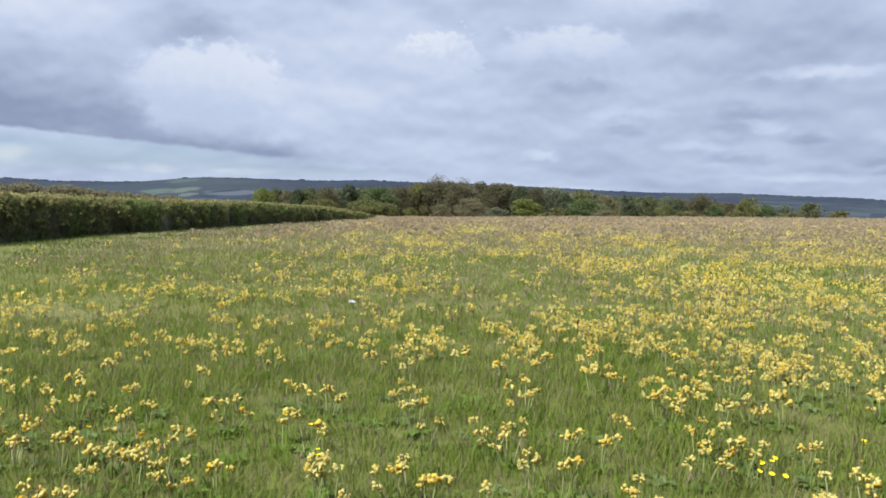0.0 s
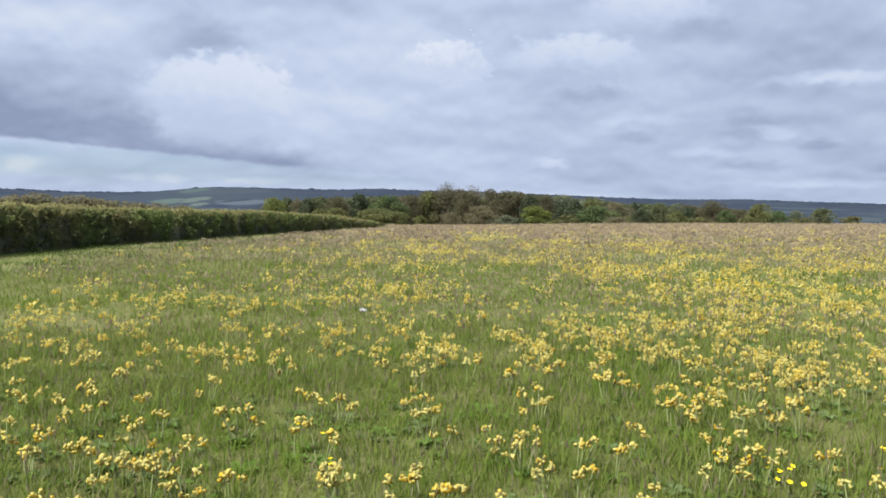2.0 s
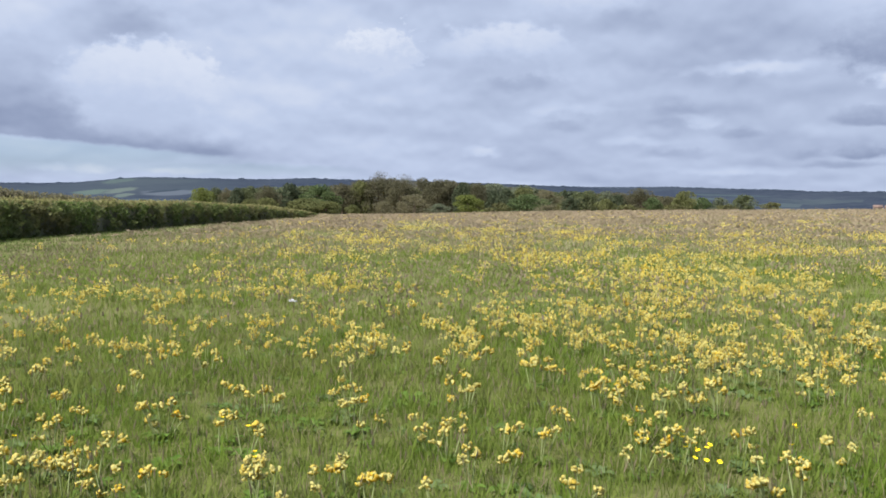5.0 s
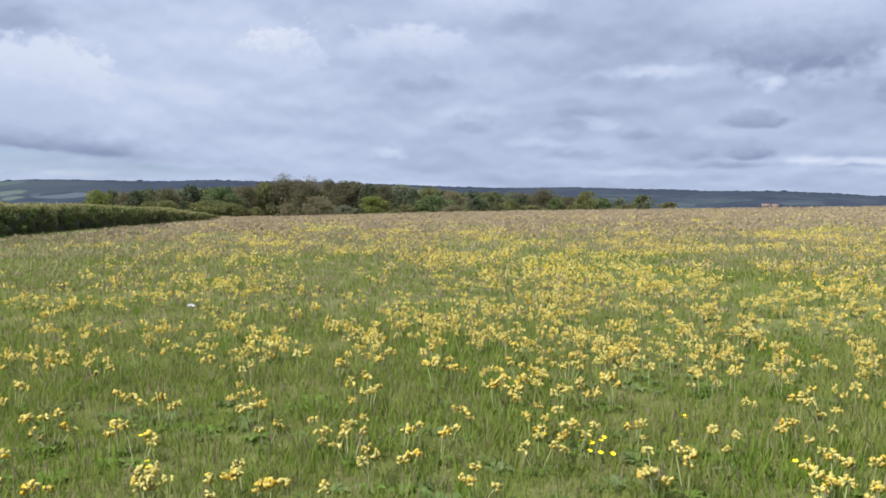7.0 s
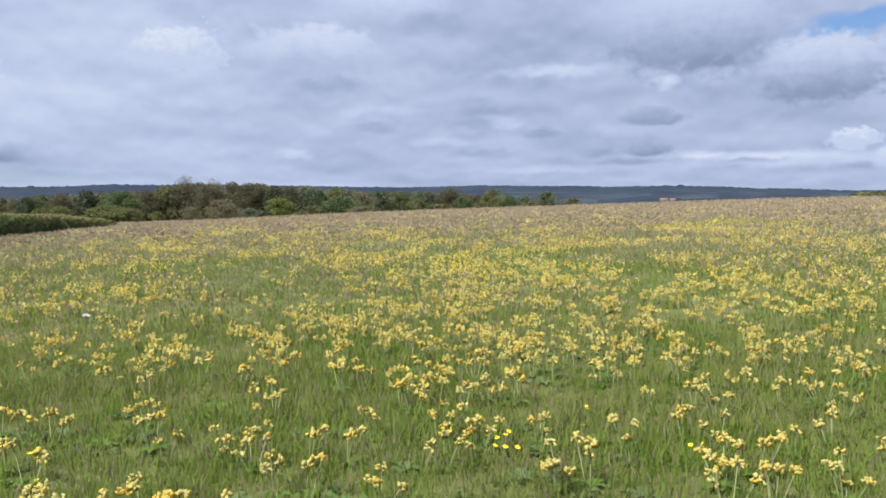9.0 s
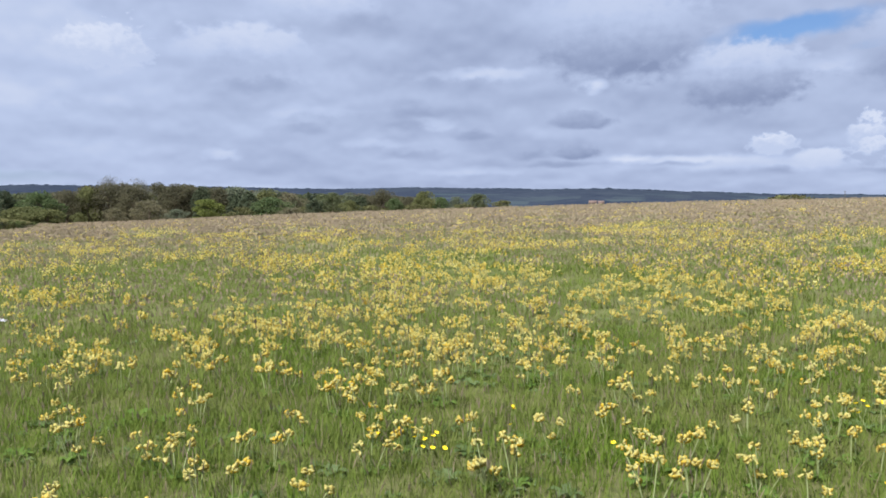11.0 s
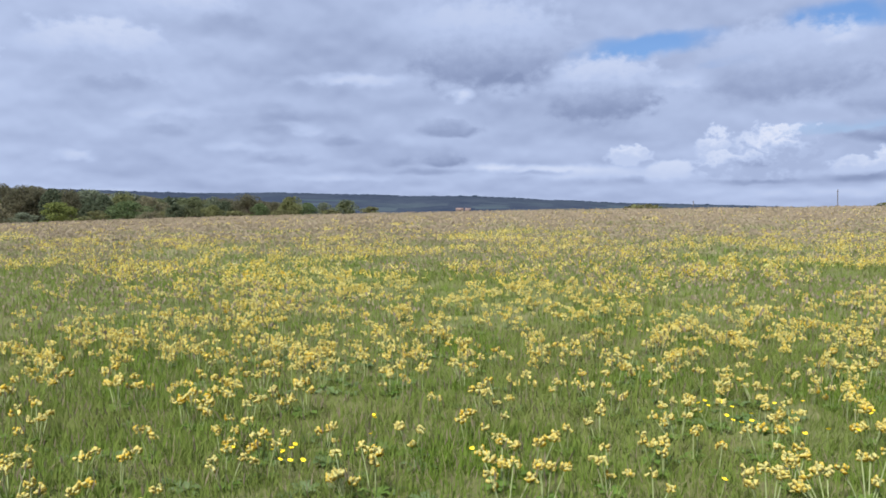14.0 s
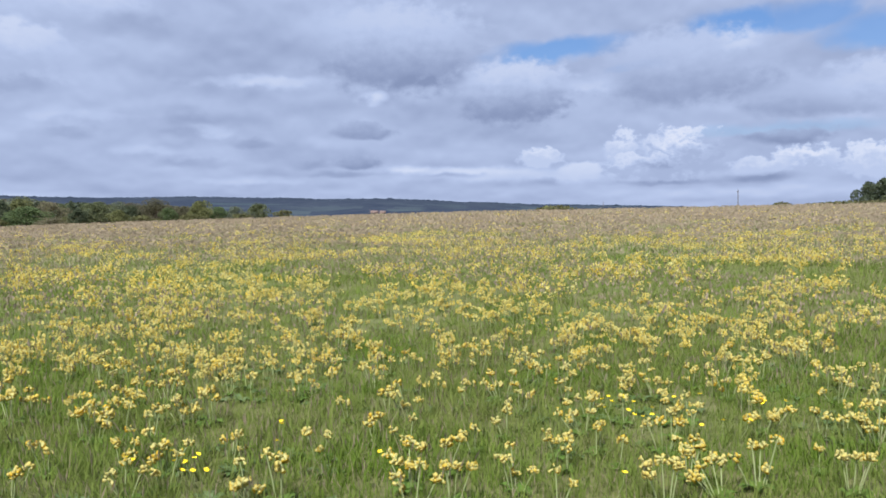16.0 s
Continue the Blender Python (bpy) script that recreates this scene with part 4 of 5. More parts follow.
def floret(c, out, size, sides, opened):
    """One nodding bell: a pale calyx and a yellow mouth."""
    out = out / np.linalg.norm(out)
    u = np.cross(out, (0.31, 0.2, 0.93)); u /= np.linalg.norm(u)
    w = np.cross(out, u)
    v = [c]
    for r, l in ((0.32, 0.45), (0.34, 1.0), (0.58 * opened, 1.28)):
        for s in range(sides):
            g = 2 * math.pi * s / sides
            v.append(c + size * (out * l + r * (math.cos(g) * u + math.sin(g) * w)))
    v.append(c + size * out * 1.12)
    t, m = [], []
    for s in range(sides):
        s2 = (s + 1) % sides
        t.append((0, 1 + s, 1 + s2)), m.append(1)
        for k in range(2):
            o = 1 + k * sides
            t += [(o + s, o + sides + s, o + sides + s2), (o + s, o + sides + s2, o + s2)]
            m += [1 - k, 1 - k]
        t.append((1 + 2 * sides + s, 1 + 3 * sides, 1 + 2 * sides + s2)), m.append(0)
    return np.array(v), np.array(t), np.array(m), np.ones(len(v))


def bell(c, out, size, sides, opened):
    """The same bell, plainer, for heads farther off."""
    out = out / np.linalg.norm(out)
    u = np.cross(out, (0.31, 0.2, 0.93)); u /= np.linalg.norm(u)
    w = np.cross(out, u)
    v, t, m = [c], [], []
    for r, l in ((0.36, 0.9), (0.58 * opened, 1.28)):
        for s in range(sides):
            g = 2 * math.pi * s / sides
            v.append(c + size * (out * l + r * (math.cos(g) * u + math.sin(g) * w)))
    for s in range(sides):
        s2 = (s + 1) % sides
        t += [(0, 1 + s, 1 + s2), (1 + s, 1 + sides + s, 1 + sides + s2), (1 + s, 1 + sides + s2, 1 + s2)]
        m += [1, 0, 0]
    return np.array(v), np.array(t), np.array(m), np.ones(len(v))


def umbel(n, size, sides, g):
    """A one-sided fan of bells on short stalks, spread above and nodding at the rim."""
    lean = g.uniform(0, 6.28)
    out = []
    for k in range(n):
        a_, f_ = lean + g.uniform(-2.4, 2.4), g.random()
        d = np.array([math.cos(a_), math.sin(a_), g.uniform(-0.3, 0.9) - 1.7 * f_])
        c = np.array([math.cos(a_), math.sin(a_), 0]) * size * (0.2 + 0.85 * f_) + np.array([0, 0, size * (g.uniform(0.1, 1.1) - 0.45 * f_)])
        out.append((floret if sides > 4 else bell)(c, d, size * g.uniform(0.75, 1.15), sides, g.uniform(0.85, 1.45)))
    return joined(out)


def leaf_ring(n, length, g):
    """A rosette of crinkled oblong leaves."""
    out = []
    for k in range(n):
        a_, l = 6.28 * k / n + g.uniform(-0.3, 0.3), length * g.uniform(0.7, 1.2)
        d, s = np.array([math.cos(a_), math.sin(a_), 0]), np.array([-math.sin(a_), math.cos(a_), 0])
        v = []
        for f_, w_, z_ in ((0, 0.10, 0.0), (0.35, 0.2, 0.32), (0.7, 0.24, 0.42), (1.0, 0.05, 0.30)):
            for e in (-1, 0, 1):
                v.append(d * l * f_ + s * e * w_ * l + np.array([0, 0, l * (z_ + 0.06 * abs(e) + 0.02 * g.normal())]))
        t = []
        for q in range(3):
            for e in range(2):
                i_ = q * 3 + e
                t += [(i_, i_ + 1, i_ + 4), (i_, i_ + 4, i_ + 3)]
        out.append((np.array(v), np.array(t), np.zeros(len(t), int), np.ones(len(v))))
    return joined(out)


def build_cowslip(stalks, seed):
    g = np.random.default_rng(seed)
    root = tagged(new("cowslip"), "cowslip plant with nodding pale yellow heads over a leaf rosette" if stalks > 1 else "single-stalked cowslip with one nodding yellow head", "flower", "cowslips in the meadow")
    v = leaf_ring(6 if stalks < 4 else 9, 0.078 + 0.003 * stalks, g)
    part("leaf_rosette", mesh_of("leaf_rosette", v[0], v[1], [COWSLIP_LEAF]), root)
    for k in range(stalks):
        a_, rad = g.uniform(0, 6.28), 0.052 * math.sqrt(stalks) * math.sqrt(g.uniform(0.02, 1)) if stalks > 1 else 0.01
        h = g.uniform(0.10, 0.235)
        foot, top = np.array([math.cos(a_) * rad * 0.3, math.sin(a_) * rad * 0.3, 0]), np.array([math.cos(a_) * rad, math.sin(a_) * rad, h])
        v = tube([foot, (foot + top) / 2 + (0, 0, 0.01), top], [0.0038, 0.0034, 0.003], 4)
        stalk = part("stalk", mesh_of("stalk", v[0], v[1], [STALK]), root)
        v = umbel(int(g.integers(12, 19)), 0.0168, 5, g)
        part("flower_head", mesh_of("flower_head", v[0] + top, v[1], [PETAL, CALYX], v[2]), stalk)
    return root


SIZES = (1, 2, 3, 4, 5, 6, 8, 9)
COWSLIPS = {}


def cowslip(x, y, n):
    n = min(SIZES, key=lambda s: abs(s - n))
    kinds = COWSLIPS.setdefault(n, [])
    m = pose(x, y, float(land(x, y)), rng.normal(0, 4), rng.normal(0, 4), rng.uniform(0, 360))
    if len(kinds) < 2:
        kinds.append(build_cowslip(n, 100 * n + len(kinds)))
        kinds[-1].matrix_basis = m
        return
    s = rng.uniform(0.88, 1.15)
    copy_thing(kinds[rng.integers(0, 2)], m @ Matrix.Diagonal((s, s, s, 1)))


NEAR_LEFT = [(-2.80, 6.90, 6), (-2.86, 7.96, 2), (-2.52, 7.16, 2), (-2.39, 7.80, 4), (-1.89, 7.43, 6), (-1.86, 6.42, 4), (-1.43, 7.10, 4), (-0.72, 8.45, 3), (-0.59, 7.23, 3), (-0.26, 6.90, 3), (0.45, 7.10, 6), (0.61, 6.53, 2), (0.96, 7.40, 6), (-2.42, 5.50, 6), (-2.18, 5.83, 3), (-1.90, 5.45, 2), (-1.35, 5.34, 9), (-1.13, 6.13, 1), (-0.90, 5.88, 3), (-0.76, 5.72, 2), (-0.68, 5.82, 2), (-0.23, 6.06, 7), (-0.15, 5.40, 5), (-0.07, 5.12, 2), (0.62, 5.95, 6), (0.52, 5.23, 2), (0.31, 4.95, 5), (0.41, 4.78, 4), (0.48, 4.30, 3), (-2.33, 4.54, 6)]
NEAR_MIDDLE = [(-2.44, 5.00, 2), (-2.04, 4.49, 3), (-1.89, 4.41, 2), (-1.77, 4.50, 6), (-1.59, 4.53, 6), (-1.47, 4.44, 3), (-1.46, 4.80, 2), (-1.74, 4.05, 1), (-1.68, 4.08, 1), (-1.53, 4.22, 2), (-1.27, 4.05, 5), (-1.11, 4.15, 2), (-1.04, 4.18, 1), (-1.23, 4.21, 1), (-0.60, 4.17, 5), (-0.51, 4.05, 4), (-0.22, 4.12, 3), (-0.14, 4.17, 4), (-0.04, 3.96, 2), (0.06, 4.01, 1), (0.28, 3.98, 2), (0.73, 4.85, 3), (0.64, 4.26, 3), (0.93, 4.73, 3), (0.98, 3.99, 4), (1.54, 4.91, 4), (1.42, 4.45, 4), (1.74, 4.78, 5), (1.64, 4.49, 3), (2.09, 4.69, 4)]
NEAR_RIGHT = [(1.90, 3.92, 8), (2.05, 3.90, 3), (1.51, 5.80, 3), (1.58, 5.72, 3), (1.19, 5.18, 3), (1.21, 6.57, 5), (1.39, 6.69, 4), (1.94, 6.70, 6), (2.17, 6.71, 4), (2.32, 6.59, 6), (2.18, 5.80, 8), (2.35, 5.70, 5), (3.00, 7.34, 6), (3.34, 7.63, 5), (1.74, 5.72, 3), (1.92, 5.63, 3), (-1.90, 3.53, 4), (-1.77, 3.55, 3), (-1.66, 3.70, 2), (2.54, 4.44, 4), (3.14, 5.14, 2), (3.49, 4.89, 5), (2.66, 3.65, 6), (3.92, 6.12, 6), (3.16, 5.98, 4), (4.98, 8.35, 6), (4.45, 7.67, 5), (5.27, 9.83, 5), (7.36, 9.90, 8), (3.96, 7.80, 4)]
TURN_PATCH = [(4.14, 3.85, 6), (5.24, 4.49, 8), (5.29, 4.18, 6), (4.34, 4.90, 6), (4.08, 5.00, 3), (2.49, 3.34, 4), (2.73, 3.34, 5), (3.09, 3.27, 5), (3.11, 2.97, 2), (4.23, 3.25, 4), (7.24, 6.75, 9), (3.92, 2.82, 3), (3.48, 2.62, 5), (3.84, 2.56, 6), (4.09, 2.52, 5), (5.03, 3.11, 8), (7.49, 8.54, 5), (4.97, 5.13, 3), (5.85, 4.29, 4), (11.20, 7.38, 5)]
FAR_TURN = [(5.32, 2.52, 8), (4.38, 2.17, 5), (7.06, 4.09, 5), (7.71, 4.88, 4), (10.11, 4.85, 6), (6.28, 4.33, 4)]
END_PATCH = [(4.89, 5.87, 3), (4.77, 4.65, 3), (5.72, 3.86, 5), (2.93, 3.72, 3), (4.37, 6.91, 4), (6.21, 6.18, 4), (6.65, 5.49, 4), (8.38, 6.09, 4), (6.82, 4.59, 4), (6.14, 3.23, 4)]
OWN = NEAR_LEFT + NEAR_MIDDLE + NEAR_RIGHT + TURN_PATCH + FAR_TURN + END_PATCH
for x, y, n in OWN:
    cowslip(x, y, n)


def yield_of(x, y):
    """How thickly the cowslips stand, 0 to 1: thick in drifts on the open field, thin towards the hedge."""
    r, az = np.hypot(x, y), np.degrees(np.arctan2(x, y))
    drift = np.array([noise.noise((p * 0.28, q * 0.28, 1.0)) + 0.75 * noise.noise((p * 0.85, q * 0.85, 2.0)) for p, q in zip(x, y)])
    hedge = np.clip((x - np.interp(y, [5, 106], [-15, -9.5]) - 2.2) / 10.5, 0, 1) ** 1.3
    near = np.interp(r, [3.5, 6.0, 7.5, 14, 22, 45, 80, 110, 138], [0.15, 0.22, 0.48, 0.95, 0.88, 0.70, 0.30, 0.05, 0.0])
    side = np.interp(az, [-28, -8, 8, 14, 62], [0.34, 0.54, 0.68, 1.0, 0.95])
    thick = 0.9 * np.exp(-((x - 2.6) / 1.9) ** 2 - ((y - 9.2) / 2.6) ** 2) + 0.5 * np.exp(-((x - 6.5) / 2.5) ** 2 - ((y - 8.5) / 2.0) ** 2)
    return np.clip((0.42 + 1.25 * drift + thick) * hedge * near * (side + (1 - side) * np.interp(r, [14, 40], [0, 1])), 0, 1.2)


p = fan(2000, 3.4, 7.2)
spare = [q for q, d in zip(p, yield_of(p[:, 0], p[:, 1])) if rng.random() < d * 0.5 and min((q[0] - a_) ** 2 + (q[1] - b_) ** 2 for a_, b_, _ in OWN) > 0.09]
for q in spare[:290 - len(OWN)]:
    cowslip(q[0], q[1], int(rng.choice((1, 1, 2, 2, 3, 4))))


def drifts(name, plants, r0, r1, heads, spread, maker, variants, size, label, power=1.0, lift=(0.09, 0.25), stem=0.0):
    """Cowslips past counting: clumps of heads."""
    p = fan(plants, r0, r1, power)
    p = p[rng.random(len(p)) < yield_of(p[:, 0], p[:, 1])]
    k = np.repeat(np.arange(len(p)), rng.integers(1, heads + 1, len(p)))
    q = p[k] + np.stack([rng.normal(0, spread, len(k)), rng.normal(0, spread, len(k)), rng.uniform(*lift, len(k))], -1)
    hue = np.clip(rng.random(len(p))[k] + rng.normal(0, 0.12, len(k)), 0, 0.999)
    out = strewn([maker(s) for s in range(variants)], q, size * rng.uniform(0.75, 1.25, len(q)), 0.05, hue)
    tagged(new(name, mesh_of(name, out[0], out[1], [PETAL, CALYX, STALK], out[2], out[3])), label, "flowers", kind="stuff")


def head_mid(seed):
    g = np.random.default_rng(50 + seed)
    v = umbel(12, 0.0172, 4, g)
    st = tube([(0, 0, -0.15), (0, 0, 0)], [0.003, 0.0025], 3, 2)
    return joined([v, st])


def head_far(seed):
    """A head seen small: a few bells as facets."""
    g = np.random.default_rng(80 + seed)
    out = []
    for k in range(4):
        c, s = g.normal(0, 0.018, 3) * (1, 1, 1.3), 0.021
        d = g.normal(0, 1, (3, 3)); d /= np.linalg.norm(d, axis=1)[:, None]
        v = np.array([c + s * d[0], c - s * d[0], c + s * d[1], c + s * d[2]])
        out.append((v, np.array([(0, 1, 2), (0, 1, 3)]), np.array([0, 1 if k % 2 else 0]), np.ones(4)))
    return joined(out)


# clumps that stand out one by one: place, heads, reach
BY_THE_HEDGE = [(-4.3, 8.5, 2, 0.08), (-4.8, 9.8, 2, 0.07), (-5.2, 11.5, 4, 0.25), (-3.6, 8.0, 4, 0.18), (-3.4, 7.6, 5, 0.17), (-4.2, 9.6, 2, 0.07), (-3.6, 8.6, 3, 0.12), (-5.2, 12.9, 3, 0.11), (-4.8, 12.8, 5, 0.14), (-3.0, 8.1, 3, 0.07), (-5.4, 14.8, 4, 0.19), (-2.7, 8.2, 3, 0.09), (-5.5, 17.6, 3, 0.12), (-2.4, 7.9, 5, 0.14), (-4.5, 15.0, 3, 0.13), (-3.6, 12.2, 3, 0.13), (-2.2, 8.2, 5, 0.23)]
ON_THE_GREEN = [(-2.5, 9.5, 4, 0.1), (-2.8, 10.8, 5, 0.11), (-2.0, 7.8, 5, 0.14), (-3.0, 11.7, 3, 0.1), (-2.1, 9.0, 3, 0.12), (-2.8, 12.0, 4, 0.17), (-2.1, 9.6, 3, 0.1), (-4.2, 19.9, 6, 0.55), (-1.9, 9.5, 5, 0.19), (-2.6, 15.2, 6, 0.31), (-1.9, 12.8, 6, 0.16), (-1.3, 8.8, 3, 0.06), (-1.1, 8.3, 2, 0.06), (-2.3, 18.5, 8, 0.63), (-1.5, 14.0, 3, 0.14), (-0.7, 8.2, 4, 0.11), (-0.6, 9.2, 6, 0.15)]
LEFT_OF_THE_DRIFT = [(-0.5, 13.3, 8, 0.36), (-0.3, 8.4, 3, 0.07), (-0.3, 9.1, 3, 0.05), (-0.3, 16.0, 3, 0.16), (-0.1, 8.9, 8, 0.15), (0.0, 8.1, 5, 0.11), (0.5, 9.7, 3, 0.05), (0.9, 12.7, 4, 0.09), (0.7, 9.6, 5, 0.13), (1.6, 15.2, 7, 0.26), (1.7, 12.4, 5, 0.13), (1.3, 9.3, 4, 0.09), (3.1, 18.1, 6, 0.37), (1.5, 8.3, 6, 0.11), (2.9, 15.4, 5, 0.21), (2.6, 11.5, 7, 0.2), (3.2, 13.3, 3, 0.09)]
THICK_DRIFT = [(2.1, 8.7, 9, 0.24), (2.9, 10.3, 6, 0.14), (3.5, 11.9, 8, 0.25), (3.1, 10.1, 7, 0.21), (4.1, 13.2, 5, 0.11), (2.7, 8.6, 8, 0.24), (3.6, 11.3, 6, 0.24), (3.1, 9.4, 3, 0.07), (4.6, 13.7, 8, 0.29), (3.4, 9.9, 7, 0.18), (4.2, 10.8, 7, 0.19), (4.9, 12.5, 5, 0.18), (3.7, 8.7, 4, 0.13), (4.5, 10.3, 7, 0.19), (5.4, 12.2, 8, 0.27), (4.6, 10.3, 5, 0.15), (4.7, 9.8, 4, 0.07)]
PAST_THE_DRIFT = [(5.6, 11.6, 7, 0.22), (4.2, 8.6, 4, 0.08), (6.0, 11.7, 6, 0.18), (3.7, 7.1, 4, 0.06), (4.0, 7.1, 4, 0.07), (5.3, 9.0, 7, 0.14), (4.7, 7.8, 10, 0.15), (6.5, 10.5, 6, 0.17), (4.2, 6.6, 4, 0.08), (5.7, 8.6, 7, 0.12), (10.7, 15.8, 6, 0.32), (4.5, 6.4, 3, 0.06), (6.2, 8.7, 6, 0.14), (5.8, 8.0, 4, 0.07), (9.3, 12.6, 5, 0.21), (5.6, 7.4, 4, 0.05), (7.2, 9.1, 7, 0.23)]
OPEN_FIELD = [(6.9, 8.6, 4, 0.07), (10.6, 13.2, 4, 0.17), (8.6, 10.4, 5, 0.18), (5.3, 6.4, 4, 0.08), (6.8, 8.1, 5, 0.11), (8.2, 9.7, 6, 0.13), (6.9, 8.1, 7, 0.11), (7.7, 8.7, 8, 0.2), (8.5, 9.2, 3, 0.08), (8.2, 8.7, 4, 0.12), (6.2, 6.1, 6, 0.09), (6.7, 6.5, 5, 0.09), (6.3, 5.7, 3, 0.06), (7.0, 6.0, 5, 0.07), (10.4, 8.9, 3, 0.09), (11.1, 9.4, 5, 0.12), (6.6, 5.4, 7, 0.11)]
FAR_SIDE = [(8.0, 6.0, 8, 0.2), (11.1, 8.3, 5, 0.19), (10.0, 7.2, 6, 0.17), (8.4, 6.0, 7, 0.1), (6.8, 4.7, 5, 0.08), (7.7, 5.2, 6, 0.16), (7.8, 4.9, 4, 0.09), (9.5, 5.7, 6, 0.15), (7.5, 4.5, 9, 0.12), (8.6, 5.0, 5, 0.08), (13.4, 7.4, 6, 0.19)]
GOLDEN_LEFT = [(-3.9, 8.3, 6, 0.22), (-3.6, 10.2, 3, 0.11), (-2.3, 12.3, 8, 0.29), (-1.4, 9.7, 6, 0.16), (-1.1, 11.9, 4, 0.1), (0.4, 11.2, 5, 0.09), (1.6, 9.5, 6, 0.1), (2.6, 13.4, 10, 0.23), (1.9, 8.1, 6, 0.07), (2.6, 10.3, 10, 0.25), (4.2, 11.4, 12, 0.24), (3.3, 7.6, 6, 0.08), (6.0, 13.0, 5, 0.19), (4.2, 8.3, 6, 0.08), (5.2, 9.9, 9, 0.15)]
GOLDEN_RIGHT = [(5.2, 9.7, 8, 0.15), (4.5, 7.0, 5, 0.06), (7.5, 11.3, 6, 0.14), (7.3, 9.8, 12, 0.25), (6.1, 7.0, 5, 0.09), (8.0, 9.1, 7, 0.15), (6.1, 6.8, 4, 0.07), (7.2, 6.7, 14, 0.23), (21.6, 17.8, 5, 0.28), (13.4, 10.4, 5, 0.14), (11.0, 7.3, 8, 0.16), (13.0, 8.4, 4, 0.13), (16.3, 9.8, 7, 0.26), (9.4, 5.2, 7, 0.11), (16.2, 8.8, 4, 0.12)]
PALE = BY_THE_HEDGE + ON_THE_GREEN + LEFT_OF_THE_DRIFT + THICK_DRIFT + PAST_THE_DRIFT + OPEN_FIELD + FAR_SIDE
GOLDEN = GOLDEN_LEFT + GOLDEN_RIGHT


def clumps(name, rows, lo, hi, label):
    """Cowslips in tight clumps, their heads between two hues."""
    at, hue = [], []
    for x, y, n, far in rows:
        k = int(n * 1.7)
        px, py = x + rng.normal(0, far * 0.55, k), y + rng.normal(0, max(far * 0.5, 0.06), k)
        at.append(np.stack([px, py, land(px, py) + rng.uniform(0.09, 0.22, k)], -1))
        hue.append(np.clip(rng.uniform(lo, hi) + rng.normal(0, 0.1, k), 0, 0.999))
    at, hue = np.concatenate(at), np.concatenate(hue)
    out = strewn([head_mid(s) for s in range(10)], at, rng.uniform(0.85, 1.3, len(at)), 0.05, hue)
    tagged(new(name, mesh_of(name, out[0], out[1], [PETAL, CALYX, STALK], out[2], out[3])), label, "flowers", kind="stuff")


clumps("cowslip_clumps", PALE, 0.0, 0.8, "close clumps of pale yellow cowslips standing out of the grass")
clumps("golden_cowslip_clumps", GOLDEN, 0.82, 0.97, "close clumps of deeper golden cowslips")
drifts("cowslips_middle", 1500, 6.4, 15, 9, 0.065, head_mid, 10, 1.07, "drifts of pale yellow cowslips across the meadow")
drifts("cowslips_beyond", 6800, 14.5, 42, 12, 0.10, head_far, 10, 1.36, "cowslips in yellow drifts farther out")
drifts("cowslips_far", 12500, 42, 130, 8, 0.17, head_far, 6, 1.95, "yellow haze of cowslips towards the brow")

# ---- buttercups, dock leaves, dead thatch, a scrap of paper ----


def build_buttercup(seed):
    g = np.random.default_rng(seed)
    root = tagged(new("buttercup"), "small glossy bright yellow buttercup on a thin stem", "flower", "buttercups in the grass")
    h = g.uniform(0.10, 0.17)
    v = tube([(0, 0, 0), (0.01, 0, h * 0.6), (0.004, 0.004, h)], [0.0016, 0.0014, 0.0012], 4)
    part("stem", mesh_of("stem", v[0], v[1], [STALK]), root)
    for k in range(5):
        a_ = 6.283 * k / 5
        d, s = np.array([math.cos(a_), math.sin(a_), 0]), np.array([-math.sin(a_), math.cos(a_), 0])
        v = np.array([(0, 0, 0), d * 0.008 + s * 0.007 + (0, 0, 0.003), d * 0.015 + s * 0.006 + (0, 0, 0.008), d * 0.015 - s * 0.006 + (0, 0, 0.008), d * 0.008 - s * 0.007 + (0, 0, 0.003)]) + (0.004, 0.004, h)
        part("petal", mesh_of("petal", v, [(0, 1, 2), (0, 2, 3), (0, 3, 4)], [BUTTER]), root)
    return root


CUPS = [(1.47, 4.72), (1.54, 4.69), (1.74, 4.55), (1.79, 4.45), (1.83, 4.64), (2.52, 4.92), (-0.63, 4.5), (-0.78, 5.06), (-0.62, 4.5), (-2.08, 4.86), (-0.97, 5.27), (1.74, 4.53), (1.78, 4.42), (1.76, 4.7), (-1.33, 9.9), (-1.21, 10.02), (-1.41, 9.79), (4.7, 4.16), (4.74, 4.06), (4.73, 3.96), (4.66, 3.7), (4.51, 3.96), (5.0, 3.79), (4.58, 3.24), (4.97, 3.23), (5.35, 3.32), (2.73, 4.04), (3.4, 2.86), (2.53, 4.97)]
CUPS += [(4.48, 3.9), (4.46, 3.78), (4.64, 3.85), (4.42, 3.58), (4.48, 3.54), (5.18, 3.71), (4.74, 3.2), (4.8, 3.12), (5.37, 3.3), (5.52, 3.32), (4.56, 4.0), (4.38, 3.68), (1.67, 4.42), (1.71, 4.29), (1.79, 4.35), (2.34, 4.56)]
cups = [build_buttercup(s) for s in range(3)]
for k, (x, y) in enumerate(CUPS):
    m = pose(x, y, float(land(x, y)) + 0.02, rng.normal(0, 12), rng.normal(0, 12), rng.uniform(0, 360))
    if k < 3:
        cups[k].matrix_basis = m
    else:
        copy_thing(cups[k % 3], m)


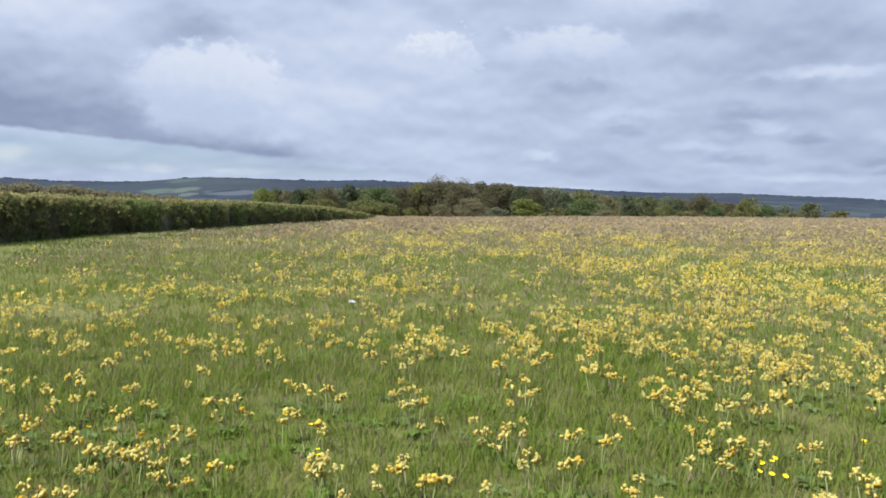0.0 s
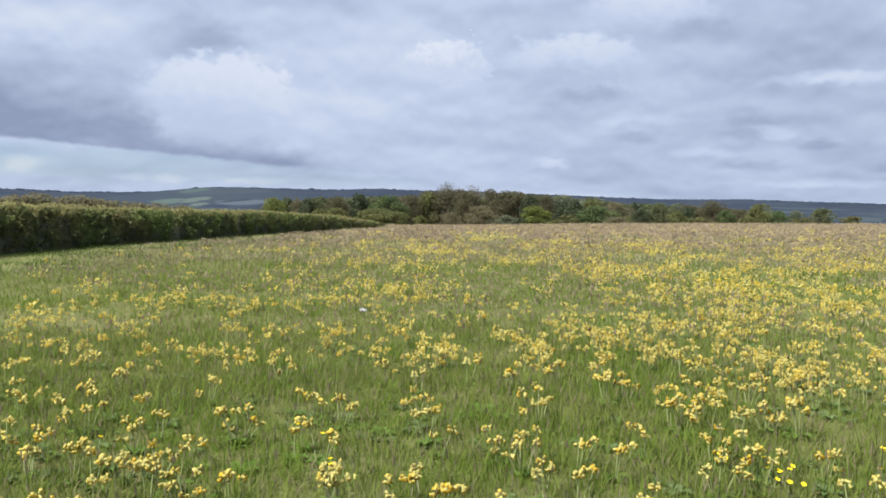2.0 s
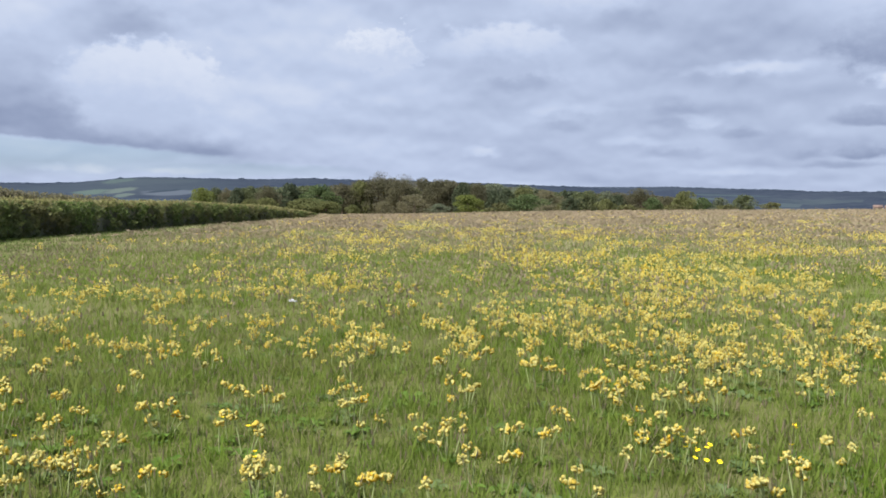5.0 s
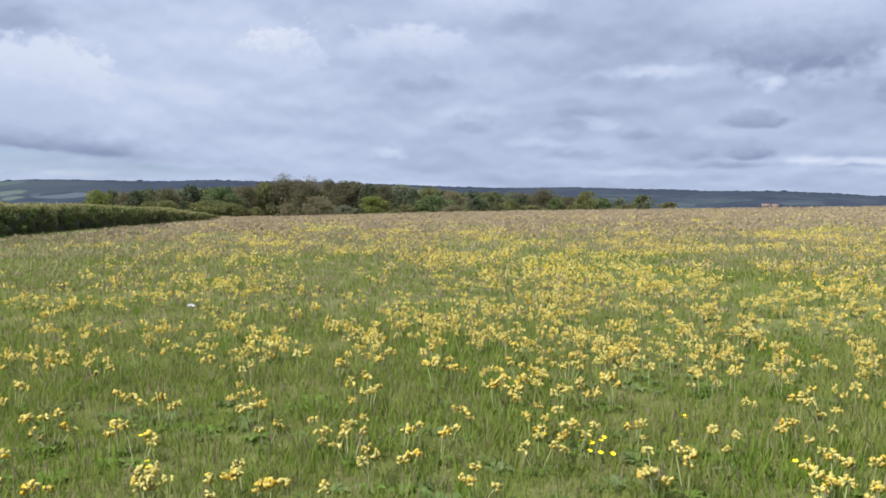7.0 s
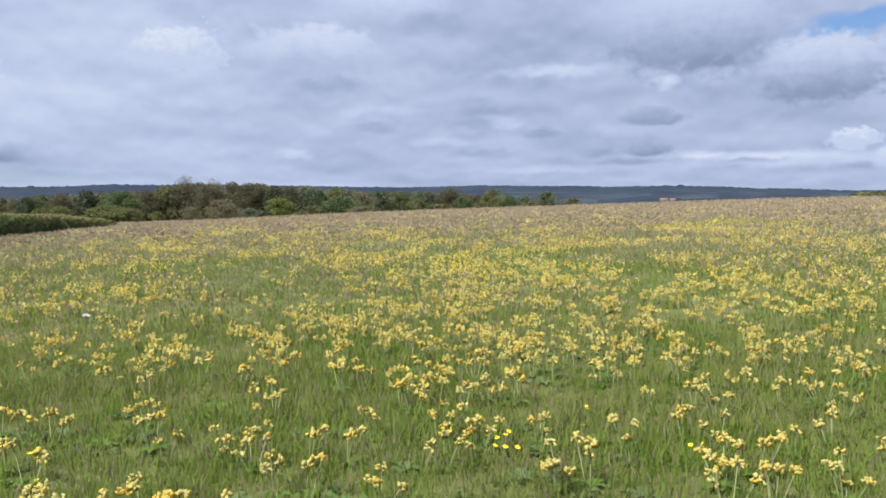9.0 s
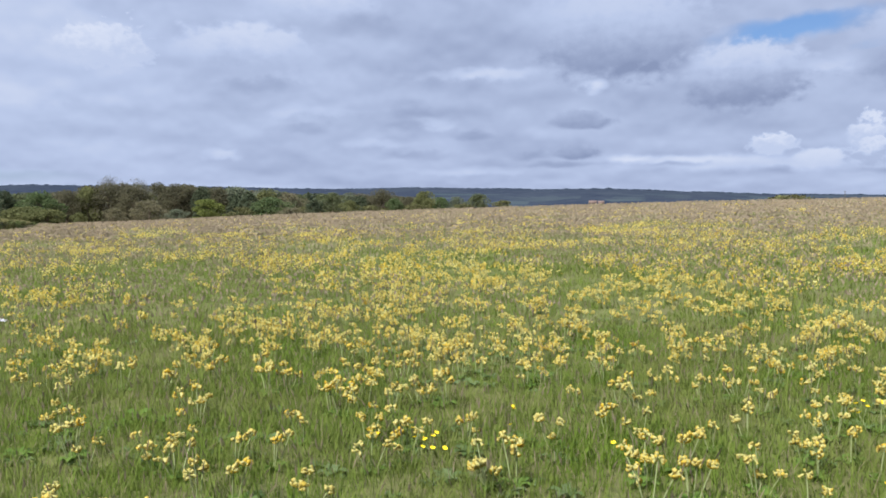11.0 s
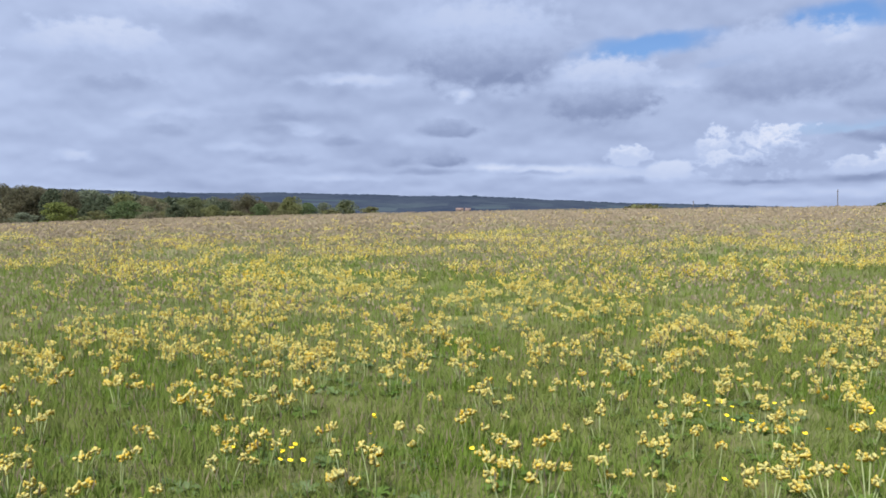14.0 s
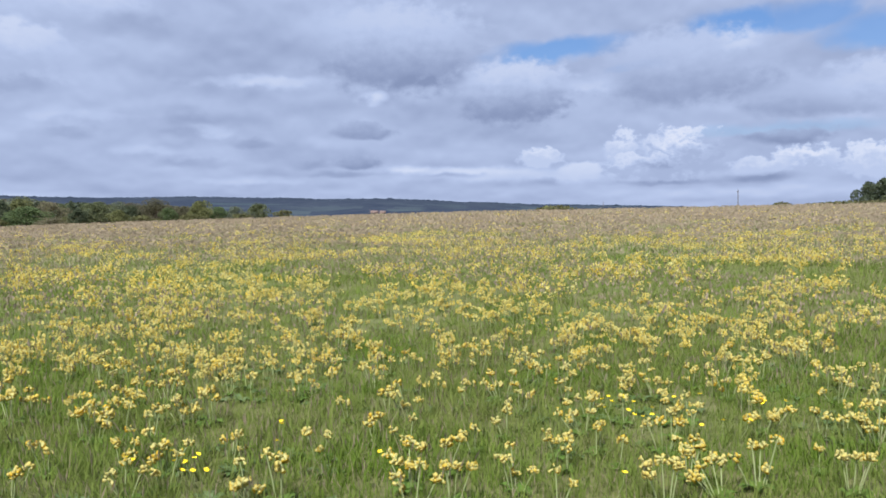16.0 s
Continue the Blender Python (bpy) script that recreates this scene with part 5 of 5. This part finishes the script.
def build_dock(x, y, n, length, seed):
    g = np.random.default_rng(seed)
    v = leaf_ring(n, length, g)
    ob = new("dock_plant", mesh_of("dock_plant", v[0], v[1], [COWSLIP_LEAF]))
    tagged(ob, "clump of broad dark green dock leaves in the grass", "plant", "broad-leaved weeds")
    ob.matrix_basis = pose(x, y, float(land(x, y)), 0, 0, 40 * seed)


for k, (x, y, s) in enumerate(((0.24, 6.27, 0.12), (0.36, 6.10, 0.11), (0.12, 6.12, 0.10), (-0.63, 5.72, 0.11), (-0.45, 5.60, 0.10), (-1.18, 4.76, 0.11), (-0.75, 3.95, 0.10))):
    build_dock(x, y, 7, s, k + 1)


HERB = leafy("herb_leaf", [(0.075, 0.125, 0.035), (0.10, 0.15, 0.055), (0.125, 0.165, 0.075)], 0.35, 0.7, spec=0.15)
p = fan(1100, 3.2, 9.5)
p = p[np.array([noise.noise((q[0] * 0.8, q[1] * 0.8, 8.0)) for q in p]) > -0.05]
q = strewn([leaf_ring(6, 0.085, np.random.default_rng(s)) for s in range(6)], p, rng.uniform(0.6, 1.3, len(p)), 0.15)
tagged(new("meadow_herbs", mesh_of("meadow_herbs", q[0], q[1], [HERB])), "low grey-green leafy herbs among the grass", "herbs", kind="stuff")


def build_scrap():
    bm = bmesh.new()
    bmesh.ops.create_grid(bm, x_segments=6, y_segments=5, size=0.5)
    for w in bm.verts:
        w.co.z = 0.22 * noise.noise(w.co * 3.1) + 0.1
        w.co.x += 0.1 * noise.noise(w.co * 2.0 + Vector((3, 1, 0)))
    bmesh.ops.solidify(bm, geom=bm.faces[:], thickness=0.01)
    me_ = bpy.data.meshes.new("paper_scrap")
    bm.to_mesh(me_), bm.free()
    me_.materials.append(PAPER)
    ob = tagged(new("paper_scrap", me_), "crumpled scrap of white paper lying in the grass", "litter")
    ob.matrix_basis = pose(-1.29, 12.2, float(land(-1.29, 12.2)) + 0.08, 12, 0, 20) @ Matrix.Diagonal((0.13, 0.09, 0.12, 1))


build_scrap()
